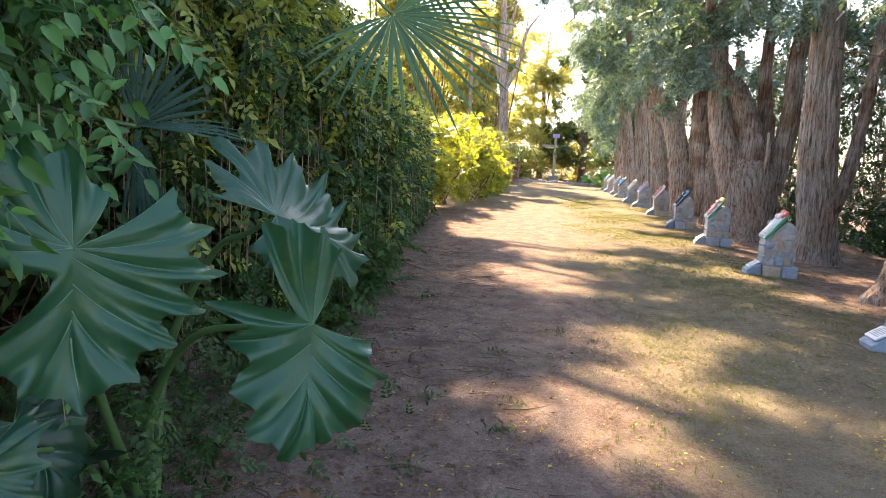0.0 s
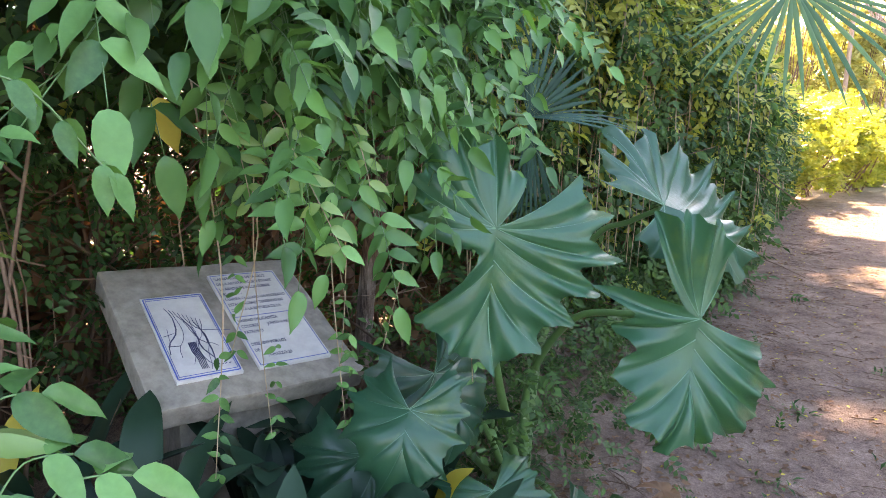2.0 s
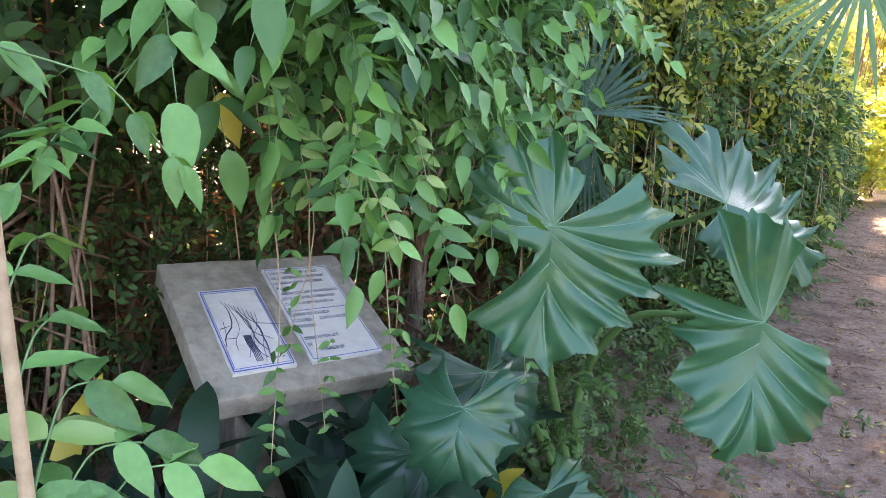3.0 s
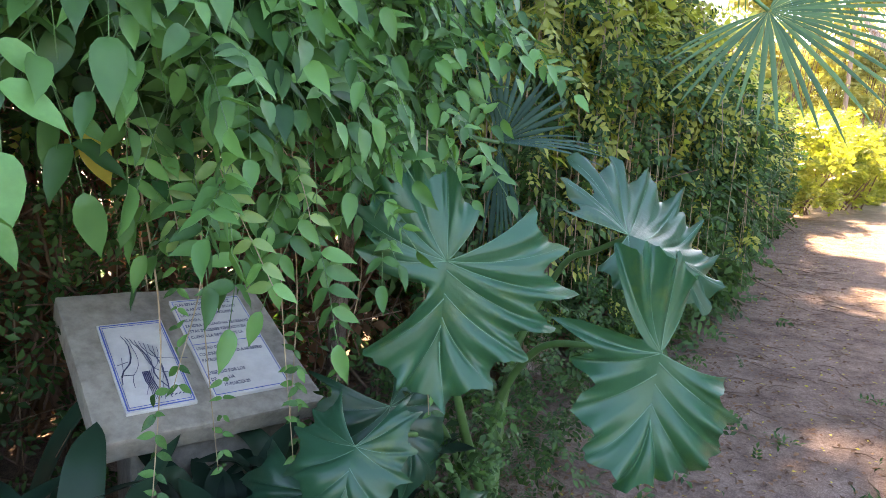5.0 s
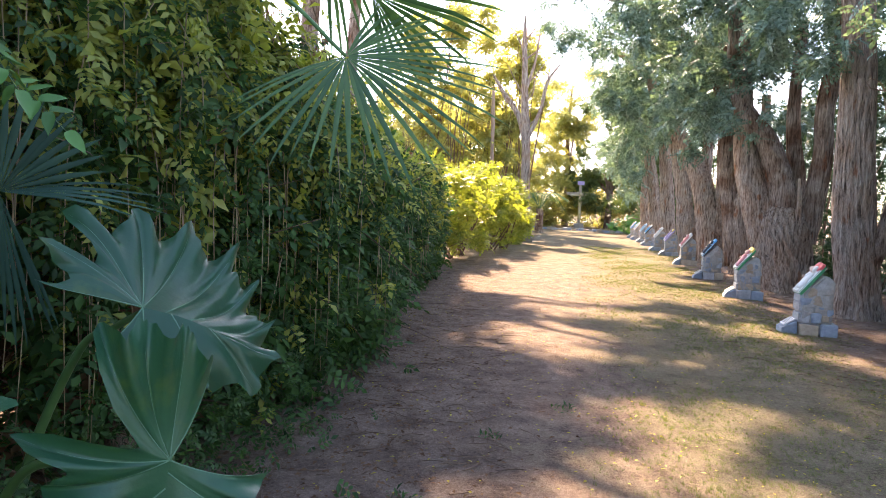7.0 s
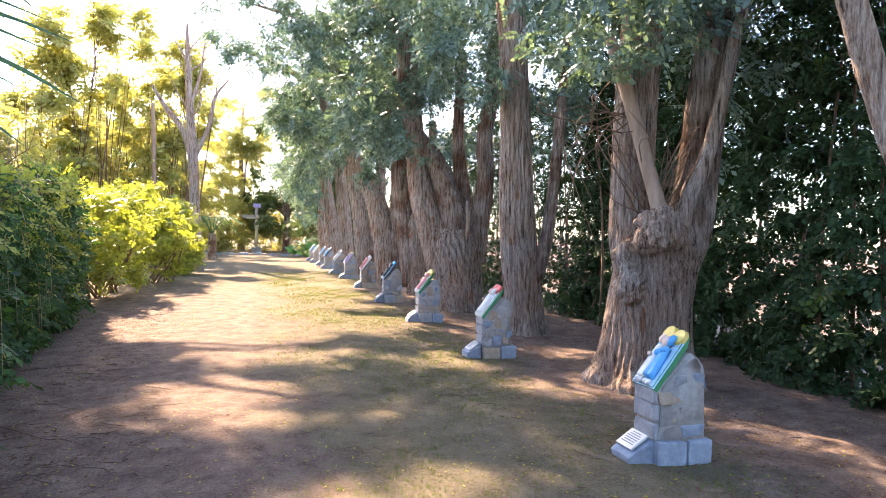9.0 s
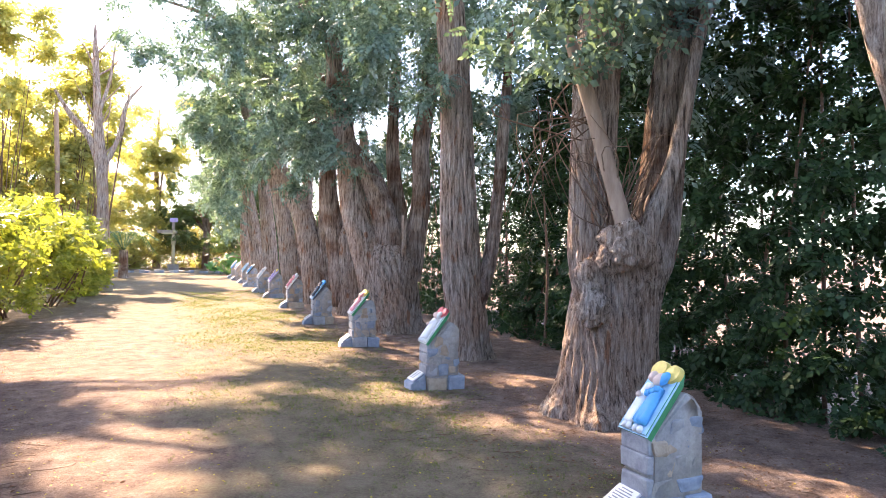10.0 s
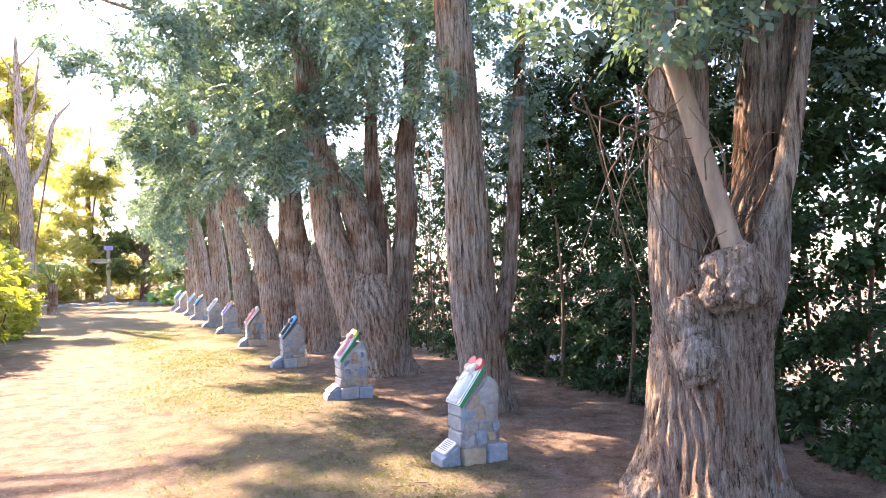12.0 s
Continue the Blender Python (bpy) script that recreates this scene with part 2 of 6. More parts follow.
def part(name, bm, mat, parent=None, label="", smooth=False):
    me = bpy.data.meshes.new(name)
    bm.to_mesh(me)
    bm.free()
    if smooth:
        me.shade_smooth()
    for m in (mat if isinstance(mat, list) else [mat]):
        me.materials.append(m)
    return link(name, me, parent, label)


def thing(name, label, category, at=(0, 0, 0), group="", kind=""):
    ob = new(name)
    ob.location = at
    ob.empty_display_size = 0.1
    return tagged(ob, label, category, group, kind)


def spline(points, n):
    """n places along a smooth line through the points; any number of columns."""
    p = np.asarray(points, float)
    if len(p) == 2:
        return p[0] + (p[1] - p[0]) * np.linspace(0, 1, n)[:, None]
    q = np.vstack([2 * p[0] - p[1], p, 2 * p[-1] - p[-2]])
    out = []
    for s in np.linspace(0, len(p) - 1 - 1e-9, n):
        i, f = int(s), s - int(s)
        a, b, c, d = q[i:i + 4]
        out.append(0.5 * (2 * b + (c - a) * f + (2 * a - 5 * b + 4 * c - d) * f ** 2 + (3 * b - a - 3 * c + d) * f ** 3))
    return np.array(out)


def tube(points, n, seg, shape=None, cap=True):
    """Corners and quads of a tube; points are x, y, z, radius. shape(angle, along, place) scales the radius."""
    p = spline(points, n)
    c, r = p[:, :3], np.maximum(p[:, 3], 0.0004)
    tan = np.gradient(c, axis=0)
    tan /= np.linalg.norm(tan, axis=1)[:, None] + 1e-12
    ref = np.array([1.0, 0, 0]) if abs(tan[0][0]) < 0.9 else np.array([0, 1.0, 0])
    a = np.cross(tan, ref)
    a /= np.linalg.norm(a, axis=1)[:, None]
    b = np.cross(tan, a)
    th = np.linspace(0, 2 * math.pi, seg, endpoint=False)
    k = np.ones((n, seg))
    if shape:
        k = shape(th[None, :], np.linspace(0, 1, n)[:, None], c)
    v = c[:, None, :] + (np.cos(th)[None, :, None] * a[:, None, :] + np.sin(th)[None, :, None] * b[:, None, :]) * (r[:, None] * k)[:, :, None]
    v = v.reshape(-1, 3)
    i, j = np.meshgrid(np.arange(n - 1), np.arange(seg), indexing="ij")
    j2 = (j + 1) % seg
    f = np.stack([i * seg + j, i * seg + j2, (i + 1) * seg + j2, (i + 1) * seg + j], -1).reshape(-1, 4)
    if cap:
        v = np.vstack([v, c[0], c[-1]])
        e, m1, jj = len(v) - 2, (n - 1) * seg, np.arange(0, seg - 1, 2)
        j1, j3 = jj + 1, (jj + 2) % seg
        f = np.vstack([f, np.stack([j3, j1, jj, np.full(len(jj), e)], -1), np.stack([m1 + jj, m1 + j1, m1 + j3, np.full(len(jj), e + 1)], -1)])
    return v, f


def join(pieces):
    vs, fs, o = [], [], 0
    for v, f in pieces:
        vs.append(np.asarray(v, float))
        fs.append(np.asarray(f) + o)
        o += len(v)
    return np.vstack(vs), np.vstack(fs)


def tubes(name, lines, n, seg, mat, parent=None, label="", kind="", smooth=True):
    return link(name, mesh_np(name, *join([tube(l, n, seg) for l in lines]), mat, smooth), parent, label, kind)


def unit(a):
    return a / (np.linalg.norm(a, axis=-1, keepdims=True) + 1e-12)


def scatter(template, at, along, normal, size):
    """Copies of a template (corners, faces) into one pair of arrays: its y runs along, its z to the normal."""
    tv, tf = template
    y = unit(np.asarray(along, float))
    x = unit(np.cross(y, normal))
    z = np.cross(x, y)
    size = np.asarray(size, float).reshape(-1, 1, 1)
    v = (tv[None, :, 0:1] * x[:, None] + tv[None, :, 1:2] * y[:, None] + tv[None, :, 2:3] * z[:, None]) * size + np.asarray(at)[:, None]
    k = len(tv)
    f = tf[None] + (np.arange(len(at)) * k)[:, None, None]
    return v.reshape(-1, 3), f.reshape(-1, tf.shape[1])


def leaf_shape(width=0.42, fold=0.1, droop=0.12, point=1.0):
    """A pointed oval leaf, 1 long, folded along its midrib and drooping: 24 triangles."""
    rows = [(0.0, 0.0), (0.1, 0.52), (0.24, 0.88), (0.42, 1.0), (0.6, 0.86), (0.78, 0.55), (0.91, 0.2), (1.0, 0.0)]
    v, f = [], []
    for y, w in rows:
        z = -droop * y * y + 0.03 * math.sin(y * 9)
        v += [(0, y, z), (-w * width / 2, y - 0.02 * point, z + fold * w * 0.5), (w * width / 2, y - 0.02 * point, z + fold * w * 0.5)]
    last = len(rows) - 2
    for i in range(last + 1):
        a, b = 3 * i, 3 * i + 3
        if i == 0:
            f += [(0, b, b + 1), (0, b + 2, b)]
        elif i == last:
            f += [(a, b, a + 1), (a, a + 2, b)]
        else:
            f += [(a, b, b + 1), (a, b + 1, a + 1), (a, a + 2, b + 2), (a, b + 2, b)]
    return np.array(v, float), np.array(f)


def small_leaf(width=0.5, fold=0.12):
    """A cheap leaf of 4 triangles."""
    v = np.array([(0, 0, 0), (-width / 2, 0.45, fold), (0, 0.5, 0), (width / 2, 0.45, fold), (0, 1, -0.1)], float)
    return v, np.array([(0, 2, 1), (0, 3, 2), (1, 2, 4), (2, 3, 4)])


def sprig(pairs=3, leaf=None, length=1.0, leaf_size=0.36, spread=1.0):
    """A feather leaf: leaflets in pairs along a stalk and one at its end."""
    leaf = leaf or small_leaf()
    at, al, no, sz = [], [], [], []
    for i in range(pairs):
        y = length * (0.2 + 0.65 * i / pairs)
        for s in (-1, 1):
            at.append((0, y, -0.15 * y * y))
            al.append((s * spread, 0.55, -0.25))
            no.append((0, 0.2, 1))
            sz.append(leaf_size * (1 - 0.08 * i))
    at.append((0, length * 0.8, -0.12))
    al.append((0, 1, -0.4))
    no.append((0, 0.3, 1))
    sz.append(leaf_size * 1.1)
    return scatter(leaf, np.array(at), np.array(al, float), np.array(no, float), sz)


def rand_dirs(n, bias=(0, 0, 0), amount=1.0):
    d = unit(rng.normal(size=(n, 3))) * amount + np.array(bias)
    return unit(d)


def foliage(name, template, at, along, normal, size, mat, parent=None, label="", kind="stuff"):
    v, f = scatter(template, at, along, normal, size)
    return link(name, mesh_np(name, v, f, mat), parent, label, kind)

# ---------------------------------------------------------------- ground
def ground_height(x, y):
    """Gentle unevenness of the trodden ground."""
    return 0.012 * np.sin(x * 2.1 + 0.7 * np.sin(y * 1.3)) + 0.01 * np.sin(y * 1.7 + x * 0.8) + 0.006 * np.sin(x * 6.3 + 2 * np.sin(y * 3.9)) - 0.012


gx = np.concatenate([[-1500, -300, -80, -30], np.arange(-12, 16.01, 0.16), [35, 90, 300, 1500]])
gy = np.concatenate([[-1500, -300, -60, -20], np.arange(-8, 46.01, 0.18), [60, 100, 300, 1500]])
GX, GY = np.meshgrid(gx, gy, indexing="ij")
near = (np.abs(GX - 2) < 16) & (GY > -9) & (GY < 47)
GZ = np.where(near, ground_height(GX, GY), -0.012)
ni, nj = len(gx), len(gy)
ii, jj = np.meshgrid(np.arange(ni - 1), np.arange(nj - 1), indexing="ij")
quads = np.stack([ii * nj + jj, (ii + 1) * nj + jj, (ii + 1) * nj + jj + 1, ii * nj + jj + 1], -1).reshape(-1, 4)
tagged(link("ground", mesh_np("ground", np.stack([GX, GY, GZ], -1).reshape(-1, 3), quads, M_GROUND, True)),
       "trodden brown earth path with thin worn lawn", "ground", kind="structure")


def on_ground(x, y):
    return np.stack([x, y, ground_height(x, y) + 0.002], -1)


# ---------------------------------------------------------------- the row of old trees
def bark_relief(seed, ridges, depth, twist, flare=0.0, lumps=0.06):
    """Furrowed, twisting bark with an uneven outline and, at the foot, buttress roots."""
    r = np.random.default_rng(seed)
    ph = r.uniform(0, 6.28, 8)

    def shape(th, s, c):
        z = c[:, 2:3]
        tw = th + twist * z + 0.25 * np.sin(z * 1.3 + ph[0])
        k = 1 + lumps * np.sin(2 * tw + ph[1] + 0.8 * z) + lumps * 0.7 * np.sin(3 * tw - 1.1 * z + ph[2]) + lumps * 0.5 * np.sin(5 * tw + 2.3 * z + ph[3])
        wig = 0.9 * np.sin(z * 4 + ph[4] + 3 * tw) + 0.6 * np.sin(z * 9 + ph[5] - 4 * tw) + 0.3 * np.sin(z * 21 + 7 * tw)
        k += depth * (np.abs(np.sin(ridges * 0.5 * tw + wig)) - 0.6)
        k += depth * 0.55 * (np.abs(np.sin(ridges * 1.17 * tw + 1.7 * wig + ph[6])) - 0.6)
        k += flare * np.exp(-np.maximum(z, 0) / 0.22) * (0.75 + 0.55 * np.sin(5 * th + ph[7]) + 0.3 * np.sin(8 * th + ph[0]))
        return k
    return shape


def limb(name, pts, n, seg, mat, parent, seed, ridges=14, depth=0.09, twist=0.3, flare=0.0, label="", lumps=0.06):
    return link(name, mesh_np(name, *tube(pts, n, seg, bark_relief(seed, ridges, depth, twist, flare, lumps)), mat, True), parent, label)


CHEAP = (np.array([(0, 0, 0), (-0.32, 0.5, 0.05), (0, 1, -0.06), (0.32, 0.5, 0.05)], float), np.array([(0, 2, 1), (0, 3, 2)]))
GUM = sprig(5, CHEAP, 1.0, 0.24, 1.1)


def crown(parent, blobs, count, seed, mat=M_GLAUCOUS, size=(0.28, 0.46), label="", droop=-0.5, template=None, name="crown"):
    """Leafy sprays in loose clumps round the given centres (x, y, z, rx, ry, rz), with gaps between them."""
    global rng
    r = np.random.default_rng(seed)
    count = int(count * 0.7) if mat is M_GLAUCOUS else count
    pos = []
    w = np.array([b[3] * b[4] * b[5] for b in blobs]) ** 0.8
    for b, k in zip(blobs, (count * w / w.sum()).astype(int)):
        nc = max(6, k // 34)
        cen = unit(r.normal(size=(nc, 3))) * r.uniform(0.35, 1.0, (nc, 1)) ** 0.6
        cl = cen[r.integers(0, nc, k)] + r.normal(size=(k, 3)) * 0.13
        pos.append(np.array(b[:3]) + cl * np.array(b[3:]))
    pos = np.vstack(pos)
    n = len(pos)
    d = unit(r.normal(size=(n, 3)) * (1, 1, 0.6) + (0, 0, droop))
    nrm = unit(r.normal(size=(n, 3)) * 0.7 + (0, 0, 1))
    v, f = scatter(template or GUM, pos, d, nrm, r.uniform(*size, n))
    return link(name, mesh_np(name, v, f, mat), parent, label, "stuff")


TREE_LABEL = "old tree with furrowed fibrous bark and grey-green leaves"


def tree(at, label=TREE_LABEL):
    return thing("tree", label, "tree", at, "row of old trees")


def rel(pts, at):
    return [(x - at[0], y - at[1], z - at[2], r) for x, y, z, r in pts]


# the stout forked one with the burl
at = (5.55, 8.3, 0)
ta = tree(at, "stout forked tree with twisted bark and a large burl")
limb("trunk", rel([(5.56, 8.3, -0.15, 0.56), (5.58, 8.3, 0.15, 0.49), (5.6, 8.29, 0.6, 0.44), (5.66, 8.27, 1.2, 0.44), (5.68, 8.26, 1.5, 0.47), (5.69, 8.25, 1.75, 0.4), (5.7, 8.25, 1.9, 0.2)], at), 150, 190, M_BARK, ta, 1, 34, 0.085, 0.75, 0.22, lumps=0.06)
limb("limb", rel([(5.5, 8.36, 1.2, 0.24), (5.43, 8.37, 1.63, 0.26), (5.4, 8.38, 2.24, 0.232), (5.42, 8.37, 3.04, 0.22), (5.46, 8.36, 3.95, 0.21), (5.5, 8.35, 4.7, 0.21), (5.4, 8.4, 6.0, 0.17), (5.2, 8.6, 7.4, 0.1)], at), 120, 110, M_BARK, ta, 2, 18, 0.11, 0.1)
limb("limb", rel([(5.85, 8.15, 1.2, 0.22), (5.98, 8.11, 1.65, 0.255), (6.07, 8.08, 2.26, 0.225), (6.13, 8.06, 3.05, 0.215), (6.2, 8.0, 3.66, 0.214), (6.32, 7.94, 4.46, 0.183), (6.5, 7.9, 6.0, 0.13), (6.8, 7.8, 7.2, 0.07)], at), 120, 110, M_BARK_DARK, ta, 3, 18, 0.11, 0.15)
limb("sawn_branch", rel([(5.45, 7.98, 1.6, 0.1), (5.4, 7.9, 1.85, 0.088), (5.37, 7.92, 2.0, 0.078), (5.25, 8.0, 2.49, 0.07), (5.12, 8.1, 3.05, 0.068), (5.0, 8.18, 3.5, 0.062), (4.93, 8.22, 3.72, 0.05)], at), 40, 20, M_BARE, ta, 4, 5, 0.03, 0.1, label="bare pale sawn-off branch")
limb("branch", rel([(5.62, 8.05, 1.55, 0.1), (5.65, 7.88, 1.75, 0.1), (5.7, 7.85, 1.95, 0.09), (5.86, 7.78, 2.38, 0.085), (5.98, 7.74, 2.87, 0.076), (6.05, 7.7, 3.36, 0.067), (6.15, 7.66, 3.85, 0.06), (6.4, 7.6, 4.5, 0.045)], at), 50, 22, M_BARK, ta, 5, 7, 0.06, 0.2)


def burl(name, cx, cy, cz, r, parent, seed):
    bm = bmesh.new()
    bmesh.ops.create_icosphere(bm, subdivisions=5, radius=1)
    for v in bm.verts:
        k = 0.92 + 0.18 * noise.noise(v.co * 1.6 + Vector((seed, 0, 0))) + 0.3 * abs(noise.noise(v.co * 2.6 + Vector((0, seed, 0)))) + 0.05 * noise.noise(v.co * 8)
        v.co = Vector((v.co.x * r * k + cx, v.co.y * r * 0.8 * k + cy, v.co.z * r * k + cz))
    return part(name, bm, M_BARK, parent, "knotted burl", True)


burl("burl", -0.18, -0.44, 1.7, 0.25, ta, 3)
burl("burl", -0.02, -0.5, 1.62, 0.15, ta, 17)
burl("burl", -0.28, -0.36, 1.58, 0.15, ta, 19)
burl("burl", 0.04, -0.33, 1.38, 0.19, ta, 6)
burl("burl", -0.32, -0.2, 1.08, 0.2, ta, 9)
burl("burl", 0.16, -0.34, 0.98, 0.15, ta, 12)
burl("burl", -0.3, -0.14, 1.4, 0.2, ta, 22)
r9 = np.random.default_rng(9)
tubes("bare_twig", [[(-0.15 + 0.1 * r9.normal(), -0.25, 1.8, 0.008), (x, y - 0.2, z, 0.006), (x + 0.25 * r9.normal(), y + 0.15 * r9.normal() - 0.2, z + 0.25 * r9.normal(), 0.003)]
                    for x, y, z in zip(r9.uniform(-0.8, 0.4, 34), r9.uniform(-0.25, 0.1, 34), r9.uniform(1.9, 2.9, 34))], 9, 5, M_TWIG, ta)
tubes("bare_twig", [[(-0.3, 0.0, 3.1 + 0.3 * r9.normal(), 0.008), (-0.7 + 0.25 * r9.normal(), -0.1, 3.0 + 0.15 * r9.normal(), 0.008), (-1.0 + 0.2 * r9.normal(), -0.1, 2.6 + 0.2 * r9.normal(), 0.005), (-0.8 + 0.25 * r9.normal(), 0, 2.1 + 0.3 * r9.normal(), 0.003)] for _ in range(9)], 12, 5, M_TWIG, ta)
crown(ta, [(-0.6, -0.2, 4.5, 1.6, 1.5, 0.9), (0.6, 0, 5.2, 1.9, 1.8, 1.1), (-0.3, 0.2, 6.6, 2.2, 2.2, 1.4), (-0.9, -0.5, 3.7, 0.8, 0.6, 0.35), (1.0, -0.4, 3.9, 0.6, 0.6, 0.5), (-1.4, -0.6, 4.0, 0.7, 0.8, 0.4), (0.95, 0.1, 3.0, 0.3, 0.3, 0.5)], 4300, 11)

# the slender upright one
at = (6.12, 11.88, 0)
tb = tree(at, "upright tree with straight stringy-barked trunk and side stem")
limb("trunk", rel([(6.17, 11.85, -0.15, 0.4), (6.15, 11.86, 0.1, 0.33), (6.11, 11.87, 0.62, 0.29), (6.01, 11.92, 1.44, 0.275), (5.94, 11.95, 2.79, 0.25), (5.88, 11.99, 4.14, 0.236), (5.81, 12.02, 5.21, 0.226), (5.76, 12.05, 6.02, 0.2), (5.7, 12.1, 8, 0.1)], at), 150, 120, M_BARK, tb, 21, 18, 0.11, 0.12, 0.12)
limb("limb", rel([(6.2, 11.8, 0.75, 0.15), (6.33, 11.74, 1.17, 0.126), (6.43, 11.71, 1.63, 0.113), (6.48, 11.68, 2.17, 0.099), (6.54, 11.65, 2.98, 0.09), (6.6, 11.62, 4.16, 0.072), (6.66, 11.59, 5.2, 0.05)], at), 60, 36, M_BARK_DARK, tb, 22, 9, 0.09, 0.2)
# the last three clumps are added high over the lawn to dapple it
crown(tb, [(0.8, 0.5, 4.5, 0.9, 1.0, 0.9), (-0.9, 0.5, 4.5, 0.8, 1.0, 0.8), (0.6, 0.3, 3.5, 0.4, 0.5, 0.7), (-0.8, 0.8, 6.0, 1.9, 1.6, 1.2), (0.4, 0.6, 7.4, 2.0, 2.0, 1.2), (-2.2, 0.4, 6.6, 0.6, 0.6, 0.4), (-3.4, -0.6, 7.2, 0.5, 0.5, 0.35), (-2.6, 2.0, 7.2, 0.6, 0.5, 0.35)], 4200, 23)

# the broad one with curving stems
at = (6.55, 15.35, 0)
tc = tree(at, "broad many-stemmed tree with pale twisted trunk")
limb("trunk", rel([(6.56, 15.33, -0.15, 0.62), (6.53, 15.34, 0.15, 0.53), (6.5, 15.36, 0.77, 0.52), (6.45, 15.38, 1.3, 0.53), (6.45, 15.38, 1.65, 0.36), (6.47, 15.38, 1.9, 0.06)], at), 90, 150, M_BARK, tc, 31, 24, 0.1, 0.35, 0.18)
limb("limb", rel([(6.2, 15.5, 0.7, 0.28), (6.08, 15.55, 1.35, 0.31), (5.83, 15.69, 2.17, 0.262), (5.71, 15.75, 2.76, 0.235), (5.61, 15.8, 3.7, 0.2), (5.5, 15.9, 5.5, 0.12)], at), 80, 64, M_BARK, tc, 32, 14, 0.1, 0.2)
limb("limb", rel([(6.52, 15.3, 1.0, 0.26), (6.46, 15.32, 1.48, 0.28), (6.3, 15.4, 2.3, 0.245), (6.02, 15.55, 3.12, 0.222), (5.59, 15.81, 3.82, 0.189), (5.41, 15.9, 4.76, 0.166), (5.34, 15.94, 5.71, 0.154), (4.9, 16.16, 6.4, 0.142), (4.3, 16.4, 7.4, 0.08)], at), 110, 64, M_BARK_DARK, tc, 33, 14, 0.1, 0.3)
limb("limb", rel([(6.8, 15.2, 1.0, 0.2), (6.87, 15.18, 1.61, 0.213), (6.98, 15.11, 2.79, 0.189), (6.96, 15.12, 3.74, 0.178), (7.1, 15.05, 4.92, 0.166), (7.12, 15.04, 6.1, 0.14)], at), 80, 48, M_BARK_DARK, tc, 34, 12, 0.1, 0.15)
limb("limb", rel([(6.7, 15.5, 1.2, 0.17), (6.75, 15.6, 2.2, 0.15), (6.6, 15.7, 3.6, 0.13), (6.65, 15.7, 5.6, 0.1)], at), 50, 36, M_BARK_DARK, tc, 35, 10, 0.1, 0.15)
limb("branch", rel([(6.52, 14.95, 1.45, 0.06), (6.5, 14.9, 1.9, 0.05), (6.48, 14.9, 2.3, 0.035)], at), 20, 12, M_BARK, tc, 36, 5, 0.06, 0.1)
# the small outer clumps over the lawn are added for dappled shade
crown(tc, [(-2.1, 0.5, 3.7, 0.8, 1.0, 0.6), (0.0, 0.6, 4.5, 1.2, 1.0, 0.9), (-1.6, 0.3, 5.3, 1.9, 1.8, 1.2), (0.5, 0, 6.0, 1.8, 1.7, 1.3), (-1.0, 0.2, 7.3, 2.6, 2.3, 1.3), (-2.0, 0.0, 4.2, 1.0, 1.0, 0.8), (-1.1, -0.5, 3.2, 0.5, 0.5, 0.5), (-2.9, 0.3, 5.6, 1.0, 1.0, 0.7), (-3.9, -1.4, 6.8, 0.6, 0.5, 0.4), (-3.6, 1.6, 6.6, 0.5, 0.6, 0.4), (-2.4, -1.7, 6.4, 0.6, 0.5, 0.4), (-4.6, 0.4, 7.2, 0.6, 0.6, 0.35), (-3.0, 2.6, 7.0, 0.6, 0.7, 0.4), (-4.4, 2.2, 7.5, 0.5, 0.6, 0.35), (-2.2, 0.8, 6.9, 0.7, 0.6, 0.4)], 6000, 37)

# the farther ones, each with its own lean
def leaning_tree(at, stems, seed, blobs, count, mat=M_BARK):
    tr = tree(at)
    for i, pts in enumerate(stems):
        limb("trunk" if i == 0 else "limb", rel(pts, at), 60, 56, (M_BARK, M_BARK_DARK)[i % 2], tr, seed + i, 13, 0.1, 0.25, 0.14 if i == 0 else 0.0)
    crown(tr, blobs, count, seed + 9, size=(0.34, 0.56))
    return tr


# long lawn-side limbs and small high clumps are added to dapple the lawn
leaning_tree((7.0, 18.8, 0), [[(7.02, 18.79, -0.15, 0.4), (7.0, 18.8, 0.1, 0.36), (6.91, 18.84, 1.28, 0.31), (6.82, 18.9, 1.9, 0.25), (6.9, 18.9, 2.3, 0.1), (6.95, 18.9, 2.5, 0.02)],
                              [(6.8, 18.9, 0.2, 0.26), (6.65, 18.99, 1.72, 0.249), (6.46, 19.08, 2.88, 0.22), (6.39, 19.11, 4.06, 0.191), (6.2, 19.2, 6, 0.12)],
                              [(7.0, 18.8, 1.6, 0.16), (7.25, 18.7, 2.8, 0.13), (7.2, 18.7, 4.6, 0.1)],
                              [(6.35, 19.13, 4.3, 0.12), (5.4, 19.3, 6.0, 0.09), (4.0, 19.4, 6.9, 0.06), (2.5, 19.4, 7.2, 0.02)]], 41,
             [(-1.3, 0.2, 4.0, 1.3, 1.4, 0.9), (-0.6, 0, 5.6, 1.9, 1.8, 1.3), (-1.2, 0.2, 7.2, 2.4, 2.2, 1.3), (-2.2, 0, 5.0, 1.3, 1.3, 1.0), (0.3, -0.3, 3.6, 0.8, 0.8, 0.9), (-3.6, 0.8, 6.2, 0.7, 0.6, 0.5), (-4.6, -0.8, 7.0, 0.5, 0.5, 0.35), (-3.2, -1.4, 7.3, 0.5, 0.5, 0.35), (-4.9, 1.2, 7.5, 0.6, 0.7, 0.35)], 3400)
